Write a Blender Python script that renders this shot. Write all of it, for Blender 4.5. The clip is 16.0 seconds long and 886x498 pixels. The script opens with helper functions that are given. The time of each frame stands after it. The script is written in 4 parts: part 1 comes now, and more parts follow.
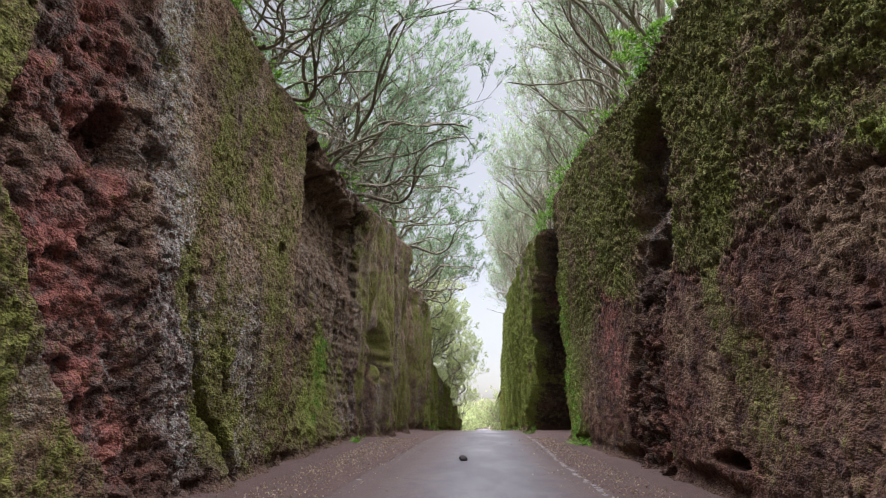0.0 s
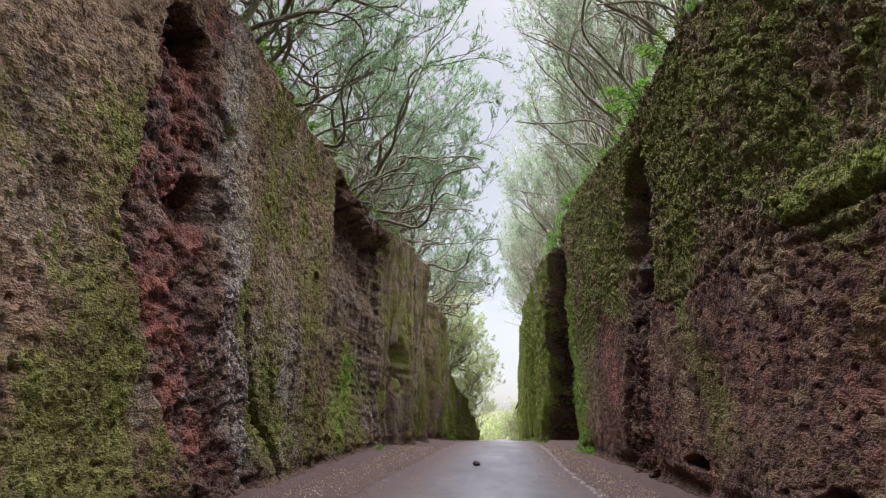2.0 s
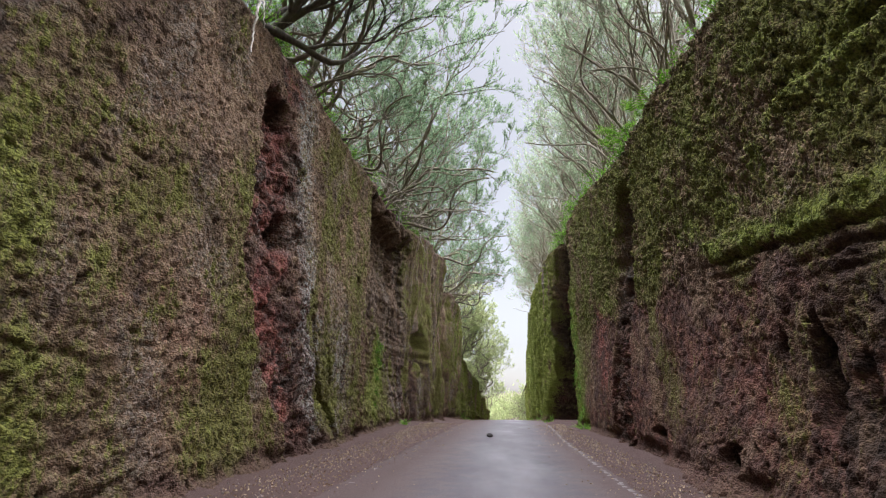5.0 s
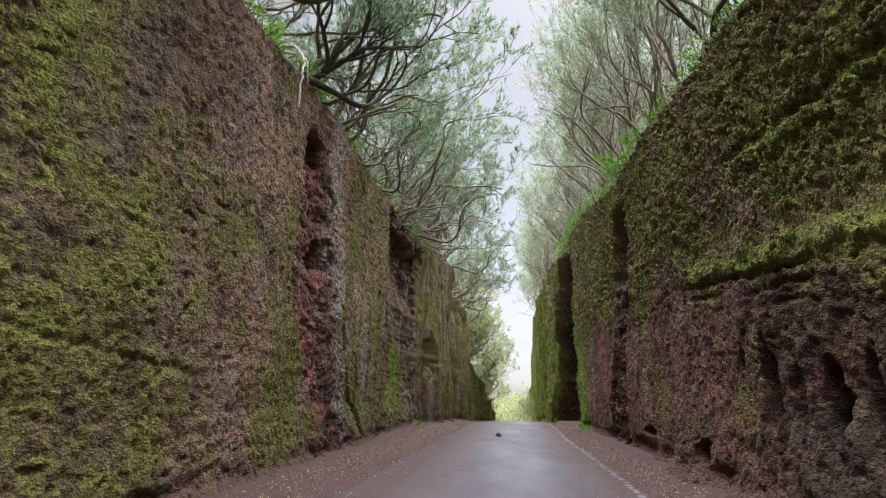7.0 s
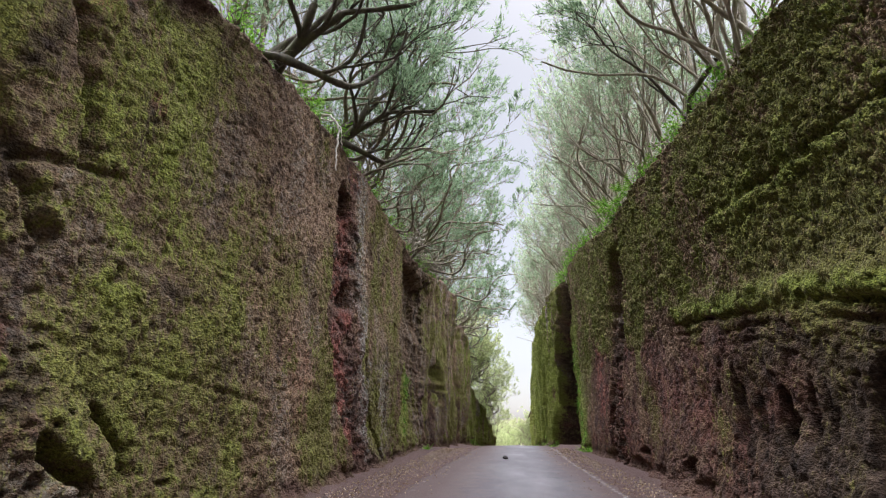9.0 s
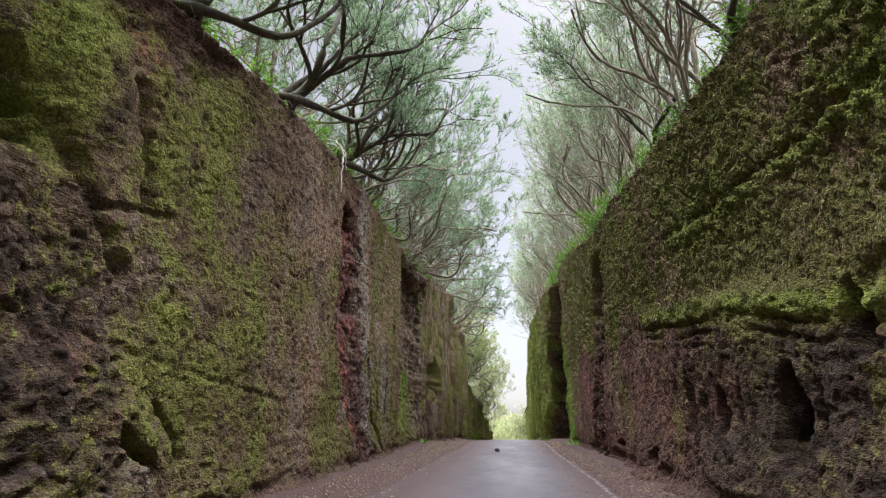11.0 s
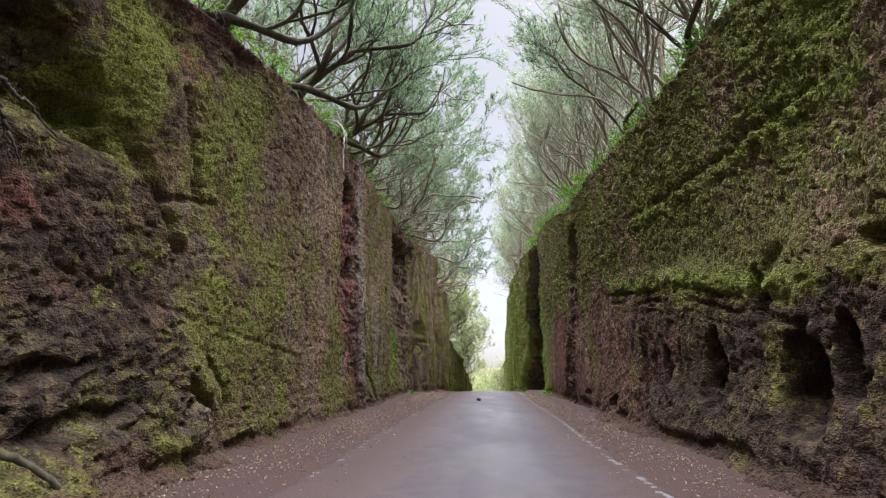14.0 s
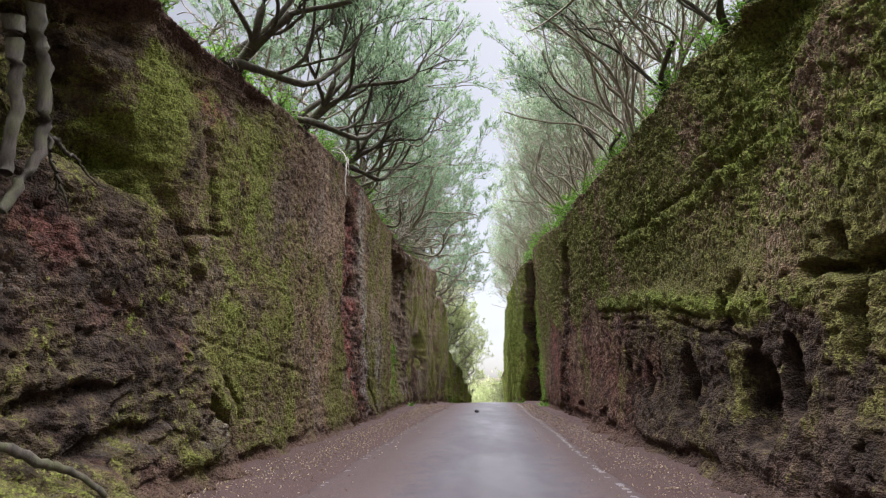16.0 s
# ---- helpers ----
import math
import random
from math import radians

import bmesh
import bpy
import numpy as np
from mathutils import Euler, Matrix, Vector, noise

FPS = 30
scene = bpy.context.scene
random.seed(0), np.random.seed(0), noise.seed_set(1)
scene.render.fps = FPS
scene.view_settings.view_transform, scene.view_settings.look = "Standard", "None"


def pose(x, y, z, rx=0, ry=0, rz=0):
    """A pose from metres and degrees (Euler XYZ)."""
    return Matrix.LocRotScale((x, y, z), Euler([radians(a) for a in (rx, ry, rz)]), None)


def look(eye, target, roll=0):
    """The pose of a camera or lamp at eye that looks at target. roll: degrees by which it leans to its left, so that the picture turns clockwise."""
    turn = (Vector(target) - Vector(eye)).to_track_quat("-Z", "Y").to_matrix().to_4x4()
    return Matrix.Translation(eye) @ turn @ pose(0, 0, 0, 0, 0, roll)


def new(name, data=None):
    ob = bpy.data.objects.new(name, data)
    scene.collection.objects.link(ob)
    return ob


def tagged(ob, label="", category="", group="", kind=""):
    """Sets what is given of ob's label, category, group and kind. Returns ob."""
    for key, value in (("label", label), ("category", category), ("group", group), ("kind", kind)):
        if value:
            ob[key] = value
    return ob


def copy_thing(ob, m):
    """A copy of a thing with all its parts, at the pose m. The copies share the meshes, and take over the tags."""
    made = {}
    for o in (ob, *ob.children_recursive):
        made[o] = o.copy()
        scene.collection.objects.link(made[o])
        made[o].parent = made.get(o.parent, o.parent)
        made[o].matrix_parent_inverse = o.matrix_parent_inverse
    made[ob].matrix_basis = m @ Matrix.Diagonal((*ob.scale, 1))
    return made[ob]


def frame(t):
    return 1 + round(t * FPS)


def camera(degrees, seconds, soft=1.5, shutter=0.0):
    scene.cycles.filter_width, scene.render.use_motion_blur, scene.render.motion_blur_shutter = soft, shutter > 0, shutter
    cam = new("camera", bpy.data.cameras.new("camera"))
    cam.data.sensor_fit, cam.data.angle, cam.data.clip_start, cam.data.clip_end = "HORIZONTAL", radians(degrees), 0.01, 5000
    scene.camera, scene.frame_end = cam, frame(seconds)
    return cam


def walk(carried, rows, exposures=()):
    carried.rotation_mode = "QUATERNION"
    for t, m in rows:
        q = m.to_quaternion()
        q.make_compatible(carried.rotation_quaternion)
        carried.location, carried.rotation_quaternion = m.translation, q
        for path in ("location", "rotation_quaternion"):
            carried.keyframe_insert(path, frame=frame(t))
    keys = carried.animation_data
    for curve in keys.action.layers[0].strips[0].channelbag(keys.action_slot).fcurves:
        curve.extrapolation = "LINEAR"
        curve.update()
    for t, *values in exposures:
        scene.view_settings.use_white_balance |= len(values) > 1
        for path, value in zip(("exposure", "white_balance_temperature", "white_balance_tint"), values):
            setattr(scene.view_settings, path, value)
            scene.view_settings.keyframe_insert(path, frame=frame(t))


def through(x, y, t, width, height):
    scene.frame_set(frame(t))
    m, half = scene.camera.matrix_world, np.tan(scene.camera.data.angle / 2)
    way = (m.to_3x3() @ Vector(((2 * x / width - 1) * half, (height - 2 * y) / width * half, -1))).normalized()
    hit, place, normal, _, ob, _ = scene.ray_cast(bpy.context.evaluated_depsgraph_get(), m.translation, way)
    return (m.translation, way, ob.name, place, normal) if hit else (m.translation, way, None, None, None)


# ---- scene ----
cam = camera(79.2, 16.0, 1.25)
PATH = [
    (0, (0.11, -0.139, 1.44), (0.079, 1.787, 1.98), -0.2),
    (0.5, (0.154, -0.409, 1.402), (0.095, 1.515, 1.947), -0.0),
    (1, (0.204, -0.805, 1.413), (0.134, 1.115, 1.967), -0.1),
    (1.5, (0.228, -1.231, 1.446), (0.159, 0.687, 2.008), -0.2),
    (2, (0.256, -1.739, 1.446), (0.157, 0.174, 2.021), 0.0),
    (2.5, (0.21, -2.229, 1.457), (0.102, -0.318, 2.037), 0.2),
    (3, (0.203, -2.76, 1.453), (0.082, -0.855, 2.051), 0.3),
    (3.5, (0.178, -3.172, 1.385), (0.05, -1.266, 1.978), 0.3),
    (4, (0.108, -3.64, 1.396), (-0.017, -1.719, 1.939), 0.3),
    (4.2, (0.092, -3.816, 1.402), (-0.033, -1.893, 1.936), 0.4),
    (6.3, (0.067, -5.52, 1.44), (-0.081, -3.589, 1.939), 0.5),
    (6.5, (0.046, -5.688, 1.446), (-0.103, -3.758, 1.946), 0.5),
    (7, (-0.086, -6.097, 1.462), (-0.238, -4.172, 1.981), 0.6),
    (7.5, (-0.202, -6.454, 1.48), (-0.351, -4.531, 2.011), 0.6),
    (8, (-0.274, -6.94, 1.479), (-0.421, -5.029, 2.05), 0.4),
    (8.5, (-0.376, -7.33, 1.495), (-0.528, -5.426, 2.089), 0.4),
    (9, (-0.453, -7.736, 1.473), (-0.588, -5.834, 2.075), 0.1),
    (9.5, (-0.387, -8.135, 1.453), (-0.519, -6.232, 2.054), -0.1),
    (9.7, (-0.356, -8.301, 1.478), (-0.488, -6.398, 2.076), -0.1),
    (11.8, (-0.226, -9.603, 1.422), (-0.35, -7.688, 1.989), 0.2),
    (12, (-0.28, -9.698, 1.41), (-0.402, -7.779, 1.959), 0.3),
    (12.5, (-0.333, -9.936, 1.401), (-0.455, -8.002, 1.897), 0.3),
    (13, (-0.346, -10.165, 1.436), (-0.438, -8.216, 1.872), 0.1),
    (13.5, (-0.37, -10.554, 1.448), (-0.447, -8.603, 1.882), 0.1),
    (14, (-0.446, -10.833, 1.45), (-0.507, -8.881, 1.882), -0.0),
    (14.5, (-0.529, -11.143, 1.48), (-0.576, -9.191, 1.911), -0.2),
    (15, (-0.482, -11.356, 1.522), (-0.53, -9.405, 1.96), -0.4),
    (15.5, (-0.401, -11.55, 1.522), (-0.45, -9.601, 1.968), -0.6),
    (16, (-0.385, -11.693, 1.558), (-0.44, -9.75, 2.026), -0.5),
]
COARSE = 0.028  # spacing of the rock's relief, metres
SKY, SUN, SUN_WIDTH = 0.027, 6.25, 110
EXPOSURES = [(0.0, 2.22), (8.0, 2.27), (16.0, 2.32)]
walk(cam, [(t, look(eye, target, roll)) for t, eye, target, roll in PATH], EXPOSURES)

# ---- world, sun ----
world = bpy.data.worlds.new("overcast_sky")
scene.world = world
world.use_nodes = True
wn, wl = world.node_tree.nodes, world.node_tree.links
wn.clear()
sky = wn.new("ShaderNodeTexSky")
sky.sky_type = "NISHITA"
sky.sun_disc = False
sky.sun_elevation, sky.sun_rotation = radians(58), radians(20)
sky.air_density, sky.dust_density = 1.0, 1.0
grey = wn.new("ShaderNodeHueSaturation")
grey.inputs["Saturation"].default_value = 0.25
wbg = wn.new("ShaderNodeBackground")
wbg.inputs["Strength"].default_value = SKY
wout = wn.new("ShaderNodeOutputWorld")
cloud = wn.new("ShaderNodeMix")
cloud.data_type, cloud.blend_type = "RGBA", "MULTIPLY"
cloud.inputs[0].default_value = 1.0
cloud.inputs[7].default_value = (0.99, 0.99, 1.05, 1)
wl.new(sky.outputs["Color"], grey.inputs["Color"])
wl.new(grey.outputs["Color"], cloud.inputs[6])
wl.new(cloud.outputs[2], wbg.inputs["Color"])
wl.new(wbg.outputs["Background"], wout.inputs["Surface"])
sun_data = bpy.data.lights.new("sun", "SUN")
sun_data.energy, sun_data.angle, sun_data.color = SUN, radians(SUN_WIDTH), (0.862, 0.870, 1.0)
sun = new("sun", sun_data)
# high behind the veil of cloud, to the right of the road
sun.matrix_world = look((4.8, 6, 29), (0, 0, 0))


# ---- noise on arrays ----
rs = np.random.RandomState(7)
PERM = np.concatenate([rs.permutation(512)] * 3)
GRAD = rs.normal(size=(512, 3))
GRAD /= np.linalg.norm(GRAD, axis=1)[:, None]


def perlin(x, y, z):
    x, y, z = np.broadcast_arrays(np.asarray(x, float), y, z)
    xi, yi, zi = (np.floor(a).astype(int) for a in (x, y, z))
    fx, fy, fz = x - xi, y - yi, z - zi
    u, v, w = (f * f * f * (f * (f * 6 - 15) + 10) for f in (fx, fy, fz))
    xi, yi, zi = xi & 511, yi & 511, zi & 511
    out = 0
    for a in (0, 1):
        for b in (0, 1):
            for c in (0, 1):
                g = GRAD[PERM[PERM[PERM[xi + a] + yi + b] + zi + c]]
                dot = g[..., 0] * (fx - a) + g[..., 1] * (fy - b) + g[..., 2] * (fz - c)
                out = out + dot * (u if a else 1 - u) * (v if b else 1 - v) * (w if c else 1 - w)
    return out * 1.6


def fbm(x, y, z, octaves=4, gain=0.5):
    total, amp = 0, 1.0
    for k in range(octaves):
        total = total + amp * perlin(x * 2 ** k, y * 2 ** k, z + 7.3 * k)
        amp *= gain
    return total


def billow(x, y, z, octaves=3, gain=0.5):
    total, amp = 0, 1.0
    for k in range(octaves):
        total = total + amp * (np.abs(perlin(x * 2 ** k, y * 2 ** k, z + 5.1 * k)) * 2 - 0.5)
        amp *= gain
    return total


def cells(x, y, seed):
    """Distance to the nearest cell point, to the border, and the cell's own random number."""
    x, y = np.asarray(x, float), np.asarray(y, float)
    xi, yi = np.floor(x).astype(int), np.floor(y).astype(int)
    near, second, own = np.full(x.shape, 9.0), np.full(x.shape, 9.0), np.zeros(x.shape)
    for a in (-1, 0, 1):
        for b in (-1, 0, 1):
            h = PERM[PERM[(xi + a + seed) & 511] + ((yi + b) & 511)]
            px, py = xi + a + (h % 31) / 31.0, yi + b + (h % 23) / 23.0
            d = np.hypot(px - x, py - y)
            closer = d < near
            second = np.where(closer, near, np.minimum(second, d))
            own = np.where(closer, (h % 101) / 101.0, own)
            near = np.where(closer, d, near)
    return near, second - near, own


def smooth(a, b, x):
    t = np.clip((x - a) / (b - a), 0, 1)
    return t * t * (3 - 2 * t)


# ---- materials ----
class Nodes:
    """Short hand for one material's node tree."""

    def __init__(self, name):
        self.m = bpy.data.materials.new(name)
        self.m.use_nodes = True
        self.t = self.m.node_tree
        self.t.nodes.clear()
        self.coord = self.t.nodes.new("ShaderNodeTexCoord")
        self.out = self.t.nodes.new("ShaderNodeOutputMaterial")

    def node(self, kind, **inputs):
        n = self.t.nodes.new(kind)
        for key, value in inputs.items():
            self.put(n.inputs[key.replace("_", " ")], value)
        return n

    def put(self, socket, value):
        if isinstance(value, bpy.types.NodeSocket):
            self.t.links.new(value, socket)
        else:
            socket.default_value = value

    def noise(self, scale, detail=4.0, rough=0.6, stretch=(1, 1, 1), kind="Object"):
        m = self.node("ShaderNodeMapping", Vector=self.coord.outputs[kind], Scale=stretch)
        return self.node("ShaderNodeTexNoise", Vector=m.outputs["Vector"], Scale=scale, Detail=detail, Roughness=rough).outputs["Fac"]

    def crumbs(self, scale, stretch):
        """Distance from the heart of each crumb, with crooked outlines."""
        m = self.node("ShaderNodeMapping", Vector=self.coord.outputs["Object"], Scale=stretch)
        warp = self.node("ShaderNodeTexNoise", Vector=m.outputs["Vector"], Scale=scale * 0.6, Detail=2.0)
        add = self.t.nodes.new("ShaderNodeVectorMath")
        add.operation = "MULTIPLY_ADD"
        self.put(add.inputs[0], warp.outputs["Color"])
        add.inputs[1].default_value = (1.4 / scale,) * 3
        self.put(add.inputs[2], m.outputs["Vector"])
        return self.node("ShaderNodeTexVoronoi", Vector=add.outputs["Vector"], Scale=scale).outputs["Distance"]

    def ramp(self, fac, *stops):
        n = self.node("ShaderNodeValToRGB", Fac=fac)
        r = n.color_ramp
        while len(r.elements) < len(stops):
            r.elements.new(0.5)
        for e, (p, c) in zip(r.elements, stops):
            e.position, e.color = p, (*c, 1) if len(c) == 3 else c
        return n.outputs["Color"]

    def step(self, fac, a, b):
        n = self.node("ShaderNodeMapRange", Value=fac, From_Min=a, From_Max=b)
        return n.outputs["Result"]

    def mix(self, fac, a, b, blend="MIX"):
        n = self.t.nodes.new("ShaderNodeMix")
        n.data_type, n.blend_type = "RGBA", blend
        for key, value in ((0, fac), (6, a), (7, b)):
            if isinstance(value, tuple) and len(value) == 3:
                value = (*value, 1)
            self.put(n.inputs[key], value)
        return n.outputs[2]

    def math(self, op, a, b=0.0):
        n = self.t.nodes.new("ShaderNodeMath")
        n.operation = op
        self.put(n.inputs[0], a), self.put(n.inputs[1], b)
        return n.outputs[0]

    def attr(self, name):
        n = self.t.nodes.new("ShaderNodeAttribute")
        n.attribute_name = name
        return n.outputs["Fac"]

    def random(self):
        return self.t.nodes.new("ShaderNodeObjectInfo").outputs["Random"]

    def island(self):
        return self.t.nodes.new("ShaderNodeNewGeometry").outputs["Random Per Island"]

    def bump(self, height, strength, distance):
        return self.node("ShaderNodeBump", Height=height, Strength=strength, Distance=distance).outputs["Normal"]

    def surface(self, color, rough=0.9, normal=None, spec=0.3):
        b = self.node("ShaderNodeBsdfPrincipled", Base_Color=color, Roughness=rough)
        self.put(b.inputs["Specular IOR Level"], spec)
        if normal is not None:
            self.put(b.inputs["Normal"], normal)
        self.t.links.new(b.outputs[0], self.out.inputs["Surface"])
        return self.m

    def leafy(self, color, through=0.4, rough=0.55):
        b = self.node("ShaderNodeBsdfPrincipled", Base_Color=color, Roughness=rough)
        b.inputs["Specular IOR Level"].default_value = 0.10
        tr = self.node("ShaderNodeBsdfTranslucent", Color=color)
        mx = self.t.nodes.new("ShaderNodeMixShader")
        mx.inputs[0].default_value = through
        self.t.links.new(b.outputs[0], mx.inputs[1])
        self.t.links.new(tr.outputs[0], mx.inputs[2])
        self.t.links.new(mx.outputs[0], self.out.inputs["Surface"])
        return self.m


def rock_material():
    n = Nodes("volcanic_tuff")
    big, mid, fine = n.noise(0.7, 3), n.noise(4.5, 4, 0.6), n.noise(44.0, 4, 0.7)
    brown = n.ramp(mid, (0.25, (0.095, 0.058, 0.037)), (0.5, (0.215, 0.137, 0.084)), (0.75, (0.345, 0.235, 0.154)))
    purple = n.ramp(mid, (0.3, (0.052, 0.026, 0.020)), (0.7, (0.168, 0.082, 0.060)))
    low = n.math("ADD", n.attr("red"), n.math("SUBTRACT", big, 0.78))
    base = n.mix(n.step(n.math("ADD", low, n.attr("purple")), -0.20, 0.25), brown, purple)
    # pale crusts of lichen
    greyc = n.ramp(fine, (0.3, (0.22, 0.215, 0.19)), (0.7, (0.50, 0.52, 0.47)))
    lichen = n.math("MULTIPLY", n.attr("grey"), n.step(n.noise(17.0, 5, 0.7), 0.43, 0.58))
    base = n.mix(lichen, base, greyc)
    spots = n.step(n.noise(58.0, 3, 0.5), 0.66, 0.72)
    base = n.mix(n.math("MULTIPLY", spots, n.math("MULTIPLY", n.attr("grey"), 0.6)), base, (0.40, 0.42, 0.37))
    # dark damp rock; shade of recesses and low wall is put in its colour too
    damp_shadec = n.ramp(mid, (0.3, (0.016, 0.011, 0.008)), (0.5, (0.046, 0.031, 0.022)), (0.72, (0.105, 0.071, 0.050)))
    base = n.mix(n.math("MULTIPLY", n.attr("damp_shade"), n.step(n.math("ADD", big, n.math("MULTIPLY", mid, 0.5)), 0.40, 0.66)), base, damp_shadec)
    # ash-red layers
    redc = n.ramp(mid, (0.3, (0.150, 0.050, 0.042)), (0.7, (0.290, 0.110, 0.088)))
    base = n.mix(n.math("MULTIPLY", n.attr("red"), n.step(n.math("ADD", n.math("MULTIPLY", mid, 0.5), n.math("MULTIPLY", n.noise(1.7, 3), 0.5)), 0.44, 0.56)), base, redc)
    # a thin film of algae round the moss
    film = n.math("MULTIPLY", n.step(n.math("ADD", n.attr("moss"), n.math("SUBTRACT", mid, 0.5)), 0.0, 0.75), 0.42)
    base = n.mix(film, base, n.ramp(fine, (0.3, (0.078, 0.060, 0.021)), (0.7, (0.205, 0.164, 0.054))))
    # moss in small hanging tufts, with creases of bare soil between
    def lumps(scale, stretch, detail):
        return n.math("MULTIPLY", n.math("ABSOLUTE", n.math("SUBTRACT", n.noise(scale, detail, 0.5, stretch), 0.5)), 4.0)
    drips = n.math("ADD", n.math("MULTIPLY", lumps(13.0, (1, 1, 0.30), 1.5), 0.65), n.math("MULTIPLY", lumps(26.0, (1, 1, 0.42), 1.0), 0.35))
    mossc = n.ramp(n.noise(26.0, 3, 0.7), (0.30, (0.046, 0.041, 0.018)), (0.5, (0.130, 0.123, 0.035)), (0.75, (0.240, 0.228, 0.062)))
    # greener moss, its colour also brightened to suggest sunlit patches
    vivid = n.ramp(n.noise(26.0, 3, 0.7), (0.3, (0.072, 0.095, 0.018)), (0.7, (0.262, 0.315, 0.050)))
    mossc = n.mix(n.math("MULTIPLY", n.attr("vivid"), 0.8), mossc, vivid)
    tufts = n.math("ADD", n.math("MULTIPLY", n.math("SUBTRACT", drips, 0.42), 1.1), n.math("MULTIPLY", n.math("SUBTRACT", mid, 0.5), 1.8))
    cover = n.step(n.math("ADD", n.attr("moss"), tufts), 0.24, 0.74)
    base = n.mix(cover, base, mossc)
    # earth at the foot and under the roots
    earth = n.ramp(fine, (0.3, (0.050, 0.030, 0.024)), (0.7, (0.145, 0.086, 0.064)))
    base = n.mix(n.attr("earth"), base, earth)
    # grain of the ash: dark and pale crumbs
    base = n.mix(1.0, base, n.ramp(fine, (0.32, (0.72, 0.72, 0.72)), (0.50, (0.97, 0.97, 0.97)), (0.68, (1.16, 1.15, 1.14))), "MULTIPLY")
    grain = n.noise(13.0, 3, 0.5)
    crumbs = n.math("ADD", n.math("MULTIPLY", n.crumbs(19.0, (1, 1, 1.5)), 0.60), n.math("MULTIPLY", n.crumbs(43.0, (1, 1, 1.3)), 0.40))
    # joints between crumbs darkened: their small shadows painted into the colour
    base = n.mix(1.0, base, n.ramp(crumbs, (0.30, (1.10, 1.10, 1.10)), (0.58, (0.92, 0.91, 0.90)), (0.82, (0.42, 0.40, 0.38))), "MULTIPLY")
    h = n.math("ADD", n.math("MULTIPLY", fine, 0.06), n.math("MULTIPLY", drips, n.math("MULTIPLY", n.attr("tuft"), 0.85)))
    h = n.math("ADD", h, n.math("MULTIPLY", grain, 0.40))
    h = n.math("SUBTRACT", h, n.math("MULTIPLY", crumbs, n.math("SUBTRACT", 0.42, n.math("MULTIPLY", n.attr("tuft"), 0.22))))
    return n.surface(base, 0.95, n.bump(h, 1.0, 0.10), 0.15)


def asphalt_material():
    n = Nodes("worn_damp_asphalt")
    big, mid, fine = n.noise(0.5, 4, 0.6, (1, 0.35, 1)), n.noise(3.0, 5, 0.65), n.noise(140.0, 3, 0.7)
    base = n.ramp(fine, (0.3, (0.030, 0.023, 0.027)), (0.75, (0.066, 0.052, 0.060)))
    base = n.mix(n.math("MULTIPLY", n.step(mid, 0.44, 0.64), 0.55), base, (0.066, 0.047, 0.044))
    # washed-in soil towards the verges
    dust = n.step(n.math("ADD", n.attr("dust"), n.math("MULTIPLY", n.math("SUBTRACT", mid, 0.5), 1.5)), 0.35, 0.8)
    base = n.mix(dust, base, n.ramp(n.noise(30.0, 5, 0.7), (0.3, (0.050, 0.034, 0.031)), (0.7, (0.108, 0.074, 0.066))))
    wet = n.step(big, 0.42, 0.60)
    base = n.mix(n.math("MULTIPLY", n.attr("stain"), n.step(n.noise(9.0, 3), 0.40, 0.55)), base, (0.018, 0.014, 0.015))
    rough = n.math("SUBTRACT", 0.70, n.math("MULTIPLY", n.math("ADD", 0.10, n.math("MULTIPLY", wet, 0.16)), n.math("SUBTRACT", 1.0, n.attr("dust"))))
    return n.surface(base, rough, n.bump(fine, 0.5, 0.006), n.math("SUBTRACT", 0.45, n.math("MULTIPLY", n.attr("dust"), 0.35)))


def soil_material(name, dark, light, gravel=0.5):
    n = Nodes(name)
    mid, fine = n.noise(2.2, 5, 0.65), n.noise(28.0, 6, 0.75)
    base = n.mix(mid, n.ramp(fine, (0.3, dark), (0.7, light)), tuple(0.5 * (a + b) for a, b in zip(dark, light)))
    spots = n.step(n.noise(70.0, 2, 0.5), 0.62, 0.70)
    base = n.mix(n.math("MULTIPLY", spots, gravel), base, (0.28, 0.24, 0.20))
    return n.surface(base, 0.95, n.bump(fine, 0.8, 0.03), 0.15)


def plain_material(name, a, b, scale=20.0, rough=0.8, bump=0.4, stretch=(1, 1, 1), moss=0.0, spec=0.25):
    n = Nodes(name)
    f = n.noise(scale, 5, 0.7, stretch)
    base = n.ramp(f, (0.3, a), (0.7, b))
    if moss:
        base = n.mix(n.math("MULTIPLY", n.step(n.noise(4.0, 4, 0.7), 0.45, 0.6), moss), base, (0.085, 0.105, 0.025))
    return n.surface(base, rough, n.bump(f, bump, 0.02), spec)


def leaf_material(name, a, b, through=0.4):
    n = Nodes(name)
    return n.leafy(n.ramp(n.island(), (0.1, a), (0.9, b)), through)


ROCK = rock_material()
ASPHALT = asphalt_material()
VERGE = soil_material("red_brown_verge_soil", (0.050, 0.031, 0.027), (0.112, 0.070, 0.060), 0.25)
FOREST = soil_material("forest_litter", (0.035, 0.028, 0.018), (0.11, 0.085, 0.05), 0.2)
BARK = plain_material("heath_bark", (0.075, 0.060, 0.046), (0.24, 0.195, 0.145), 14.0, 0.9, 0.7, (1, 1, 0.25), 0.5)
# bark of the right-bank trees, lightened further for backlight and haze
BARK_PALE = plain_material("pale_heath_bark", (0.15, 0.125, 0.095), (0.36, 0.31, 0.235), 14.0, 0.9, 0.7, (1, 1, 0.25), 0.35)
